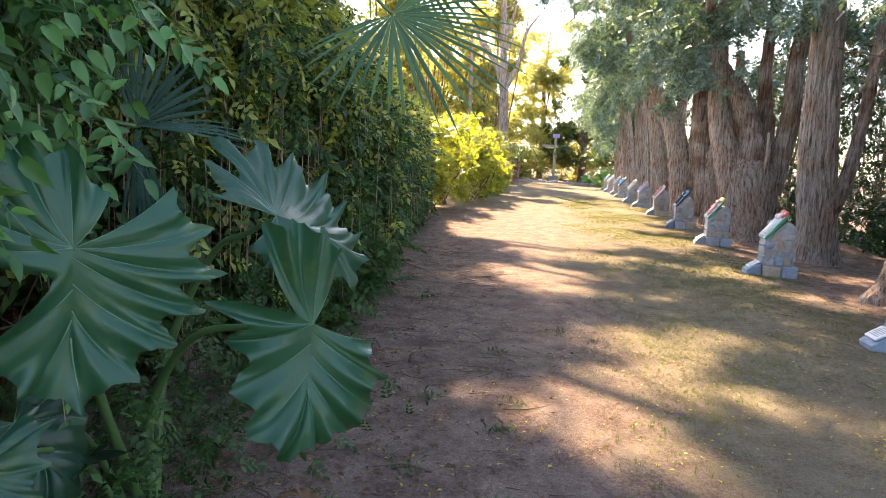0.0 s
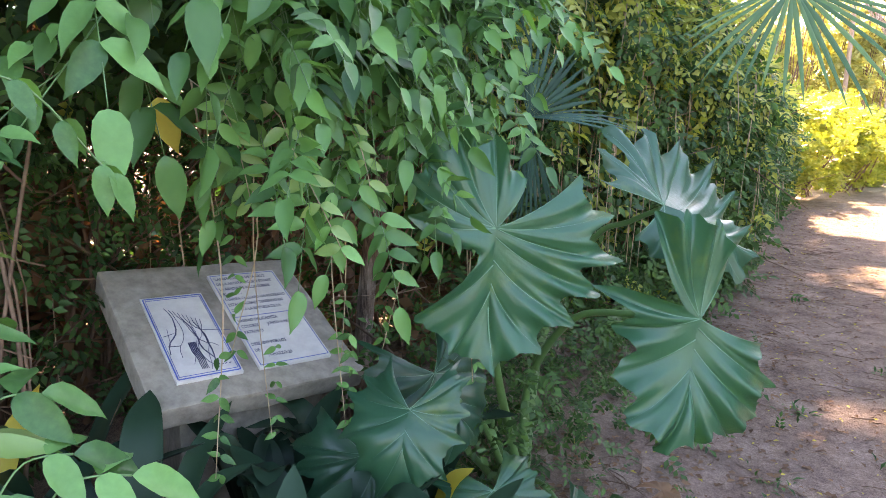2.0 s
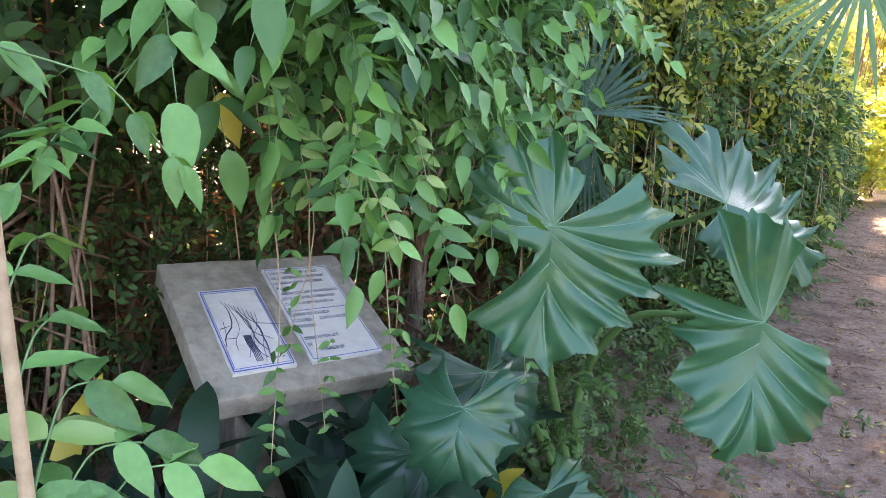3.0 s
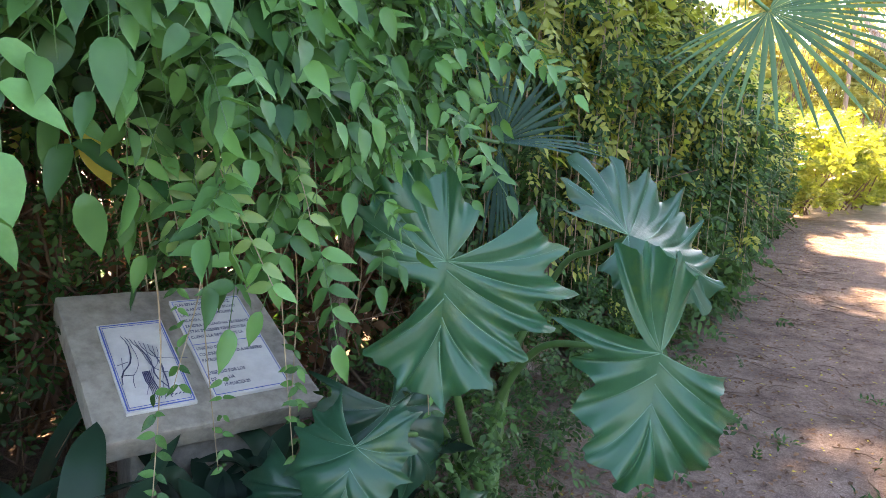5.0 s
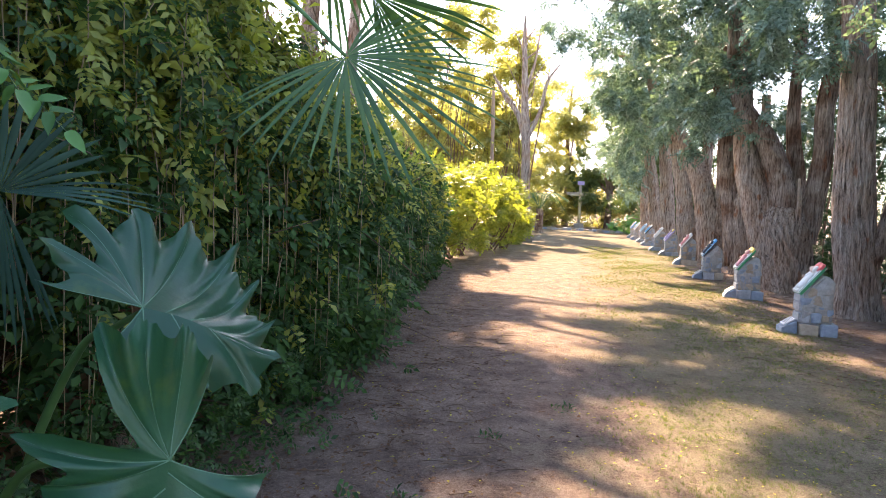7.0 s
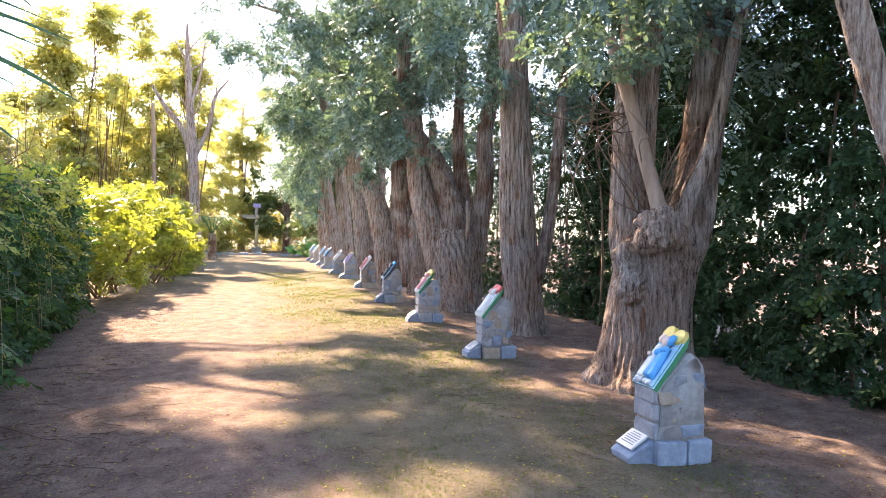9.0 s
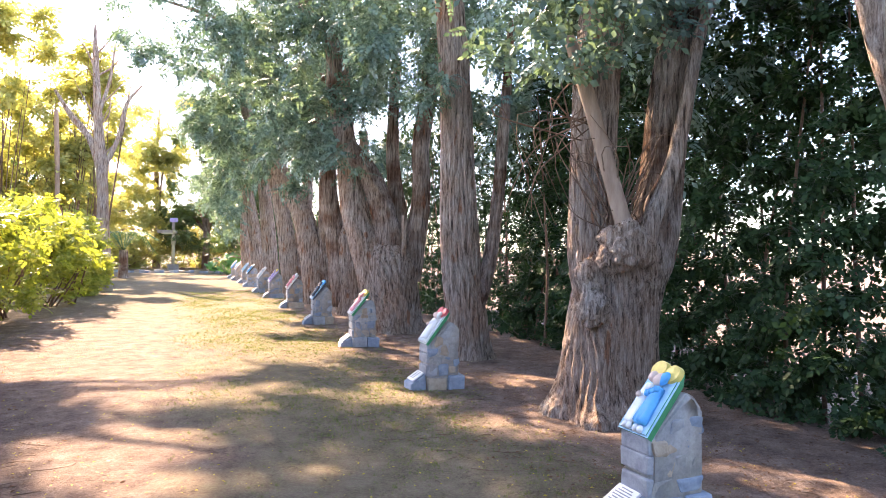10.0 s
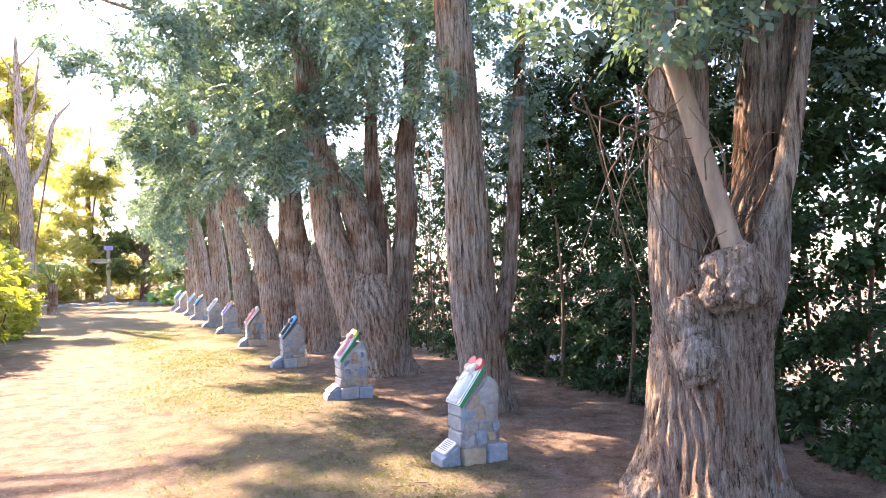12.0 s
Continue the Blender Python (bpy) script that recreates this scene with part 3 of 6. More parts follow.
leaning_tree((7.18, 22.35, 0), [[(7.19, 22.36, -0.15, 0.44), (7.18, 22.36, 0.1, 0.38), (7.16, 22.37, 1.2, 0.335), (6.91, 22.5, 2.42, 0.297), (6.58, 22.66, 3.28, 0.262), (6.01, 22.95, 4.32, 0.227), (5.61, 23.15, 5.0, 0.2), (5.0, 23.4, 6.2, 0.12), (3.6, 23.6, 6.9, 0.07), (2.4, 23.8, 7.3, 0.02)],
                                [(7.5, 22.2, 0.0, 0.3), (7.55, 22.2, 1.6, 0.26), (7.5, 22.2, 3.2, 0.22), (7.6, 22.2, 5.5, 0.14)]], 51,
             [(-2.0, 0.5, 4.2, 1.3, 1.4, 0.9), (-0.6, 0, 4.9, 1.7, 1.6, 1.2), (-1.5, 0.2, 6.8, 2.5, 2.3, 1.5), (-2.6, 0.2, 5.4, 1.4, 1.4, 1.1), (-4.4, 0.6, 6.8, 0.8, 0.8, 0.5), (-3.8, -1.2, 7.2, 0.8, 0.7, 0.4), (-5.0, 1.6, 7.4, 0.6, 0.8, 0.4)], 3500)
leaning_tree((7.65, 25.95, 0), [[(7.66, 25.93, -0.15, 0.4), (7.65, 25.93, 0.2, 0.33), (7.46, 26.02, 1.73, 0.288), (7.21, 26.15, 3.35, 0.265), (7.01, 26.25, 4.37, 0.24), (6.7, 26.3, 6.2, 0.14)],
                                [(7.95, 25.7, 0.0, 0.28), (8.0, 25.7, 1.7, 0.24), (8.05, 25.7, 4.2, 0.17)]], 61,
             [(-1.8, 0.3, 4.6, 1.5, 1.5, 1.0), (-0.9, 0.2, 6.4, 2.4, 2.3, 1.6), (-2.3, 0, 5.2, 1.4, 1.4, 1.1)], 2300)
leaning_tree((7.75, 28.95, 0), [[(7.76, 28.95, -0.15, 0.36), (7.75, 28.97, 0.3, 0.29), (7.6, 29.05, 2.19, 0.252), (7.35, 29.17, 4.45, 0.225), (7.1, 29.3, 6.3, 0.13)]], 71,
             [(-1.6, 0.3, 4.8, 1.6, 1.6, 1.0), (-0.9, 0.2, 6.6, 2.3, 2.2, 1.5), (-1.8, 0, 3.6, 1.0, 1.0, 0.8)], 1900)
leaning_tree((8.0, 31.95, 0), [[(8.02, 31.93, -0.15, 0.4), (8.0, 31.95, 0.5, 0.32), (7.76, 32.07, 2.49, 0.255), (7.51, 32.2, 3.99, 0.226), (7.36, 32.27, 5.99, 0.18)],
                               [(8.3, 32.0, 0.0, 0.26), (8.25, 32.0, 2.0, 0.2), (8.1, 32.1, 4.6, 0.14)]], 81,
             [(-1.6, 0.3, 4.6, 1.7, 1.7, 1.2), (-0.7, 0.2, 6.6, 2.3, 2.2, 1.5), (-1.5, 0, 3.2, 1.1, 1.1, 0.9)], 1900)
leaning_tree((8.5, 35.9, 0), [[(8.5, 35.9, -0.15, 0.36), (8.45, 35.9, 0.5, 0.28), (8.3, 36.0, 2.6, 0.24), (8.2, 36.1, 6.0, 0.16)]], 91,
             [(-1.0, 0.3, 4.6, 1.9, 1.8, 1.3), (-0.5, 0.2, 6.8, 2.3, 2.2, 1.5), (-0.9, 0, 2.8, 1.2, 1.2, 1.0)], 1900)
# leaning stem that hangs in from the side
leaning_tree((5.35, 4.35, 0), [[(5.45, 4.25, -0.15, 0.24), (5.4, 4.3, 0.3, 0.16), (5.15, 4.6, 1.3, 0.115), (4.84, 5.0, 1.98, 0.1), (4.69, 5.16, 2.55, 0.086), (4.56, 5.22, 2.95, 0.08), (4.4, 5.3, 3.6, 0.07), (4.3, 5.5, 5.0, 0.05)]], 101,
             [(-1.0, 0.8, 4.3, 1.2, 1.2, 0.6)], 900)

# ---------------------------------------------------------------- memorial stones
def block(bm, x0, x1, y0, y1, z0, z1, jit=0.0, bevel=0.01, slot=0, top=None, seed=0):
    """A hewn block with uneven corners and worn edges."""
    r = random.Random(seed)
    co = [Vector((x, y, z)) for z in (z0, z1) for y in (y0, y1) for x in (x0, x1)]
    if top:
        co[4].z, co[6].z = top
    vs = [bm.verts.new(c + Vector([r.uniform(-jit, jit) for _ in range(3)])) for c in co]
    fs = [bm.faces.new([vs[i] for i in q]) for q in ((0, 2, 3, 1), (4, 5, 7, 6), (0, 1, 5, 4), (2, 6, 7, 3), (0, 4, 6, 2), (1, 3, 7, 5))]
    for f in fs:
        f.material_index = slot
    if bevel:
        es = list({e for f in fs for e in f.edges})
        bmesh.ops.bevel(bm, geom=es, offset=bevel, segments=2, affect="EDGES", profile=0.6)


def lump(bm, c, size, turn=0.0, slot=0, sub=3, wob=0.0):
    m = Matrix.Translation(c) @ Matrix.Rotation(turn, 4, "Z") @ Matrix.Diagonal((*size, 1))
    res = bmesh.ops.create_icosphere(bm, subdivisions=sub, radius=1, matrix=m)
    for v in res["verts"]:
        if wob:
            v.co += Vector((noise.noise(v.co * 30), noise.noise(v.co * 31 + Vector((5, 0, 0))), noise.noise(v.co * 29 + Vector((0, 7, 0))))) * wob
        for f in v.link_faces:
            f.material_index, f.smooth = slot, True


def memorial(base_corner, seed, colours, label, plate=True):
    """Masonry stone with a sloping painted relief, a low plinth and a small plate."""
    r = random.Random(seed)
    turn = math.atan2(-0.138, 0.99)
    bx, by = base_corner
    at = (bx - 0.21, by + 0.2, 0)
    mon = thing("memorial_stone", label, "monument", at, "row of memorial stones")
    mon.rotation_euler = (0, 0, turn)
    # core with the sloping back
    bm = bmesh.new()
    prof = [(-0.19, 0.0), (0.2, 0.0), (0.2, 0.66), (0.15, 0.75), (0.07, 0.78), (-0.18, 0.52)]
    a = [bm.verts.new((x, -0.135, z)) for x, z in prof]
    b = [bm.verts.new((x, 0.135, z)) for x, z in prof]
    bm.faces.new(a)
    bm.faces.new(b[::-1])
    for i in range(6):
        bm.faces.new((a[i], b[i], b[(i + 1) % 6], a[(i + 1) % 6])[::-1])
    bmesh.ops.recalc_face_normals(bm, faces=bm.faces)
    bmesh.ops.bevel(bm, geom=list(bm.edges), offset=0.018, segments=3, affect="EDGES")
    bmesh.ops.subdivide_edges(bm, edges=list(bm.edges), cuts=2, use_grid_fill=True)
    for v in bm.verts:
        v.co += v.normal * 0.02 * noise.noise(v.co * 11 + Vector((seed, 0, 0)))
    part("core", bm, M_MORTAR, mon, "pale cement core", True)
    # stones of the sides, in courses
    z = 0.15
    while z < 0.7:
        h = r.uniform(0.1, 0.15)
        x1 = 0.2 if z + h < 0.64 else 0.15
        x = -0.185 if z + h < 0.5 else -0.185 + (z + h - 0.52) * 0.95
        while x < x1 - 0.06 and z + h < 0.74:
            w = min(r.uniform(0.1, 0.19), x1 - x)
            if x1 - x - w < 0.05:
                w = x1 - x
            for side in (-1, 1):
                bm = bmesh.new()
                d = r.uniform(-0.005, 0.007)
                y0, y1 = sorted((side * 0.11, side * (0.137 + d)))
                block(bm, x + 0.01, x + w - 0.01, y0, y1, z + 0.008, z + h - 0.006, 0.026, 0.02, 0, None, r.randint(0, 9999))
                part("stone", bm, r.choice(M_STONES[:2] + M_STONES + [M_MORTAR]), mon)
            x += w
        z += h
    for zf in (0.16, 0.3, 0.42):
        bm = bmesh.new()
        block(bm, -0.212, -0.16, -0.13, 0.13, zf, zf + 0.115, 0.006, 0.012, 0, None, seed + int(zf * 90))
        part("stone", bm, M_STONES[2], mon)
    # plinth
    for x0, x1 in ((-0.2, 0.04), (0.05, 0.25)):
        bm = bmesh.new()
        block(bm, x0, x1, -0.18, 0.18, -0.03, 0.15 + r.uniform(-0.02, 0.015), 0.015, 0.02, 0, None, r.randint(0, 9999))
        part("plinth_stone", bm, r.choice(M_STONES), mon)
    if plate:
        bm = bmesh.new()
        block(bm, -0.4, -0.205, -0.13, 0.12, -0.03, 0.18, 0.012, 0.018, 0, (0.06, 0.06), r.randint(0, 9999))
        part("plate_block", bm, M_STONES[0], mon)
        sl = math.atan2(0.11, 0.215)
        pm = Matrix.Translation((-0.295, 0.0, 0.135)) @ Matrix.Rotation(-sl - 0.12, 4, "Y")
        bm = bmesh.new()
        block(bm, -0.08, 0.08, -0.1, 0.1, 0, 0.018, 0, 0.004)
        bm.transform(pm)
        pl = part("plate", bm, M_PLATE, mon, "small pale engraved plate")
        bm = bmesh.new()
        for k in range(6):
            wv = r.uniform(0.05, 0.08)
            block(bm, 0.055 - 0.02 * k, 0.063 - 0.02 * k, -wv, wv, 0.018, 0.0195, 0, 0)
        bm.transform(pm)
        part("engraving", bm, M_PLATE_INK, pl, "lines of small engraved writing")
    # painted relief on the slope
    slope = math.atan2(0.36, 0.28)
    rm = Matrix.Translation((-0.045, 0, 0.705)) @ Matrix.Rotation(-slope, 4, "Y")
    bm = bmesh.new()
    edge = [(-0.25, -0.14), (-0.25, 0.14), (0.14, 0.135), (0.22, 0.09), (0.235, 0.0), (0.22, -0.09), (0.14, -0.135)]
    lo = [bm.verts.new((x, y, 0.0)) for x, y in edge]
    hi = [bm.verts.new((x, y, 0.05)) for x, y in edge]
    bm.faces.new(lo)
    top = bm.faces.new(hi[::-1])
    rim = [bm.faces.new((lo[i], hi[i], hi[(i + 1) % 7], lo[(i + 1) % 7])) for i in range(7)]
    bmesh.ops.recalc_face_normals(bm, faces=bm.faces)
    bmesh.ops.bevel(bm, geom=list(top.edges), offset=0.012, segments=3, affect="EDGES")
    for f in bm.faces:
        f.material_index = 1 if f.normal.z > 0.6 else 0
    bm.transform(rm)
    panel = part("relief_panel", bm, [PAINT[colours[0]], PAINT[colours[1]]], mon, "painted relief panel with %s edge" % colours[0])
    bm = bmesh.new()
    c1, c2, c3 = colours[2:5]
    mats = [PAINT[c1], PAINT[c2], PAINT[c3], PAINT["white"], PAINT["skin"]]
    # two robed shapes side by side, an arm laid across, heads before round discs
    for x0, x1, y0, y1, z1, slot in ((-0.205, 0.085, 0.008, 0.092, 0.082, 0), (-0.195, 0.07, -0.092, 0.004, 0.096, 1)):
        sub_bm = bmesh.new()
        block(sub_bm, x0, x1, y0, y1, 0.04, z1, 0.006, 0.026, slot, None, seed + slot)
        bmesh.ops.subdivide_edges(sub_bm, edges=[e for e in sub_bm.edges if e.calc_length() > 0.04], cuts=5, use_grid_fill=True)
        for v in sub_bm.verts:
            k = (v.co.x - x0) / (x1 - x0)
            v.co.y = (y0 + y1) / 2 + (v.co.y - (y0 + y1) / 2) * (1.12 - 0.34 * k)
            if v.co.z > 0.06:
                v.co.z += 0.007 * math.sin(v.co.y * 190 + slot) * (1 - k)
        for f in sub_bm.faces:
            f.smooth, f.material_index = True, slot
        tmp = bpy.data.meshes.new("robe")
        sub_bm.to_mesh(tmp)
        sub_bm.free()
        bm.from_mesh(tmp)
        bpy.data.meshes.remove(tmp)
    for k in range(4):
        lump(bm, (0.045 - 0.014 * k, -0.06 + 0.022 * k, 0.092), (0.024, 0.02, 0.018), 0.4, 1, 3, 0.002)
    lump(bm, (-0.022, 0.06, 0.1), (0.02, 0.018, 0.014), 0.3, 4, 3, 0.003)
    lump(bm, (0.12, 0.04, 0.085), (0.04, 0.032, 0.03), 0.2, 4, 3, 0.004)
    lump(bm, (0.11, -0.022, 0.088), (0.046, 0.036, 0.032), -0.3, 4, 3, 0.003)
    lump(bm, (0.125, -0.048, 0.08), (0.05, 0.03, 0.03), -0.3, 1, 3, 0.003)
    for y in (-0.07, -0.03, 0.03, 0.07):
        lump(bm, (-0.222, y, 0.06), (0.026, 0.021, 0.02), 0, 3, 2)
    for y, x in ((0.06, 0.19), (-0.064, 0.178)):
        m = Matrix.Translation((x, y, 0.052))
        res = bmesh.ops.create_cone(bm, cap_ends=True, segments=28, radius1=0.068, radius2=0.06, depth=0.034, matrix=m)
        for v in res["verts"]:
            for f in v.link_faces:
                f.material_index = 2
    bm.transform(rm)
    part("figure_relief", bm, mats, panel, "softly modelled painted relief")
    return mon


STONES = [((4.19, 5.94), ("green", "sky", "white", "blue", "gold"), "stone memorial with blue, white and gold painted relief"),
          ((4.84, 9.91), ("green", "white", "white", "white", "red"), "stone memorial with white relief edged in green"),
          ((5.31, 13.38), ("green", "white", "white", "pink", "gold"), "stone memorial with pink and white painted relief"),
          ((5.80, 16.85), ("dark", "sky", "white", "dark", "blue"), "stone memorial with dark and pale blue relief"),
          ((6.38, 20.7), ("white", "pink", "white", "pink", "white"), "stone memorial with pink painted relief"),
          ((6.88, 24.4), ("violet", "white", "white", "violet", "gold"), "stone memorial with violet and white relief"),
          ((7.14, 26.9), ("white", "sky", "blue", "white", "white"), "stone memorial of warm stone with blue and white relief"),
          ((7.66, 30.7), ("dark", "sky", "dark", "blue", "white"), "stone memorial with dark blue painted relief"),
          ((8.1, 33.6), ("sky", "white", "white", "sky", "white"), "stone memorial with pale blue relief"),
          ((8.45, 36.6), ("white", "sky", "white", "sky", "white"), "stone memorial with pale blue and white relief"),
          ((8.75, 38.9), ("blue", "white", "blue", "white", "white"), "far stone memorial with blue painted relief")]
for i, (corner, cols, lab) in enumerate(STONES):
    memorial(corner, 40 + i, cols, lab)

# ---------------------------------------------------------------- slab with two glazed tiles
def slab_frame():
    u = Vector((math.cos(1.2), math.sin(1.2), -0.02)).normalized()
    v = Vector((-math.sin(1.2) * math.cos(0.4), math.cos(1.2) * math.cos(0.4), math.sin(0.4)))
    v = (v - u * v.dot(u)).normalized()
    n = u.cross(v)
    return Matrix(((u.x, v.x, n.x, -1.729), (u.y, v.y, n.y, 1.779), (u.z, v.z, n.z, 0.632), (0, 0, 0, 1)))


SLAB = slab_frame()
slab = thing("concrete_slab", "sloping weathered concrete slab with two glazed tiles", "plaque", (-1.75, 2.1, 0))
inv = Matrix.Translation((1.75, -2.1, 0)) @ SLAB


def bar(bm, x0, y0, x1, y1, w, z0, z1):
    """A flat bar from one place to another, for painted lines and strokes."""
    d = Vector((x1 - x0, y1 - y0, 0))
    if d.length < 1e-6:
        return
    s = Vector((-d.y, d.x, 0)).normalized() * w / 2
    a, b = Vector((x0, y0, 0)), Vector((x1, y1, 0))
    lo = [bm.verts.new(p + Vector((0, 0, z0))) for p in (a - s, b - s, b + s, a + s)]
    hi = [bm.verts.new(p + Vector((0, 0, z1))) for p in (a - s, b - s, b + s, a + s)]
    bm.faces.new(hi)
    for i in range(4):
        bm.faces.new((lo[i], lo[(i + 1) % 4], hi[(i + 1) % 4], hi[i]))


def outline(bm, x0, y0, x1, y1, w, z0, z1):
    bar(bm, x0, y0, x1, y0, w, z0, z1)
    bar(bm, x0, y1, x1, y1, w, z0, z1)
    bar(bm, x0, y0 + w / 2, x0, y1 - w / 2, w, z0, z1)
    bar(bm, x1, y0 + w / 2, x1, y1 - w / 2, w, z0, z1)


bm = bmesh.new()
block(bm, -0.09, 0.62, -0.085, 0.62, -0.11, -0.012, 0.008, 0.012, seed=5)
bmesh.ops.subdivide_edges(bm, edges=[e for e in bm.edges if e.calc_length() > 0.2], cuts=14, use_grid_fill=True)
for v in bm.verts:
    v.co.z += 0.006 * noise.noise(v.co * 6) + 0.003 * noise.noise(v.co * 21)
bm.transform(inv)
part("top_slab", bm, M_CONCRETE, slab)
bm = bmesh.new()
block(bm, -0.14, 0.2, -0.24, 0.26, -0.05, 0.5, 0.02, 0.02, seed=8)
bm.transform(Matrix.Translation((-0.1, 0.02, 0)) @ Matrix.Rotation(1.2 - 1.57, 4, "Z"))
part("footing", bm, M_CONCRETE, slab)


def tile(x0, x1, y0, y1):
    bm = bmesh.new()
    block(bm, x0, x1, y0, y1, -0.014, 0.0, 0, 0.002)
    bm.transform(inv)
    return part("tile", bm, M_TILE, slab, "white glazed tile")


t1 = tile(0.0, 0.209, 0.0, 0.43)
bm = bmesh.new()
outline(bm, 0.007, 0.01, 0.202, 0.42, 0.004, 0.0005, 0.0018)
outline(bm, 0.013, 0.02, 0.196, 0.41, 0.0015, 0.0005, 0.0018)
bm.transform(inv)
part("border", bm, M_BLUE_LINE, t1, "blue painted border")
bm = bmesh.new()
rs = random.Random(4)
# a loose line drawing: long flowing strokes, a small cross and a signature
for k in range(9):
    x, y, a = 0.06 + 0.012 * k, 0.36 - 0.01 * k, -1.1 - 0.08 * k
    for s in range(9):
        x2, y2 = x + 0.018 * math.cos(a), y + 0.03 * math.sin(a)
        bar(bm, x, y, x2, y2, 0.0015 + 0.003 * math.sin(s / 9 * 3.1) * (k % 3 == 0), 0.0005, 0.0018)
        x, y, a = x2, y2, a + rs.uniform(-0.45, 0.5)
for k in range(5):
    x, y, a = 0.085 + 0.005 * k, 0.17, -1.6
    for s in range(6):
        x2, y2 = x + 0.012 * math.cos(a), y + 0.022 * math.sin(a)
        bar(bm, x, y, x2, y2, 0.004 - 0.0005 * s, 0.0005, 0.0018)
        x, y, a = x2, y2, a + 0.35 * math.sin(s * 1.7)
bar(bm, 0.03, 0.17, 0.04, 0.25, 0.0015, 0.0005, 0.0018)
bar(bm, 0.02, 0.215, 0.055, 0.225, 0.0015, 0.0005, 0.0018)
bar(bm, 0.02, 0.165, 0.06, 0.16, 0.0015, 0.0005, 0.0018)
for k in range(4):
    bar(bm, 0.14 + 0.012 * k, 0.045, 0.148 + 0.012 * k, 0.052 - 0.003 * (k % 2), 0.003, 0.0005, 0.0018)
bm.transform(inv)
part("line_drawing", bm, M_INK, t1, "loose dark blue line drawing")

t2 = tile(0.263, 0.525, 0.0, 0.53)
bm = bmesh.new()
outline(bm, 0.27, 0.01, 0.518, 0.52, 0.002, 0.0005, 0.0018)
bar(bm, 0.27, 0.265, 0.518, 0.265, 0.002, 0.0005, 0.0018)
bm.transform(inv)
part("border", bm, M_BLUE_LINE, t2, "thin blue painted border")


def words(text, x, y, size, parent):
    cu = bpy.data.curves.new("writing", "FONT")
    cu.body, cu.size, cu.extrude, cu.resolution_u = text, size, 0.0006, 2
    ob = new("writing", cu)
    dg = bpy.context.evaluated_depsgraph_get()
    me = bpy.data.meshes.new_from_object(ob.evaluated_get(dg))
    bpy.data.objects.remove(ob)
    me.transform(inv @ Matrix.Translation((x, y, 0.0012)) @ Matrix.Diagonal((1.0, 1.5, 1, 1)))
    me.materials.clear()
    me.materials.append(M_INK)
    return link("writing", me, parent, "dark hand-painted capitals")


for k, line in enumerate(('"LAS ESTACIONES DE LA CRUZ', "DE LA ARTISTA IMOGEN STUART", "LA ABADIA DE BALLINTUBBER", "IRLANDA. -", "SANDRA CULLIARD HA RECREADO", "ESTAS IMAGENES TENIENDO EN", "CUENTA LA SIMPLEZA DE LA")):
    words(line, 0.277, 0.49 - 0.032 * k, 0.0145, t2)
for k, line in enumerate(("UNIDAD DELICADEZA", "COLORES        JUNTO A NUESTRO", "PATRONO", "", "DESEADO POR LOS", "DE          LIA", "        19-MARZO-20")):
    if line:
        words(line, 0.277, 0.235 - 0.032 * k, 0.0145, t2)

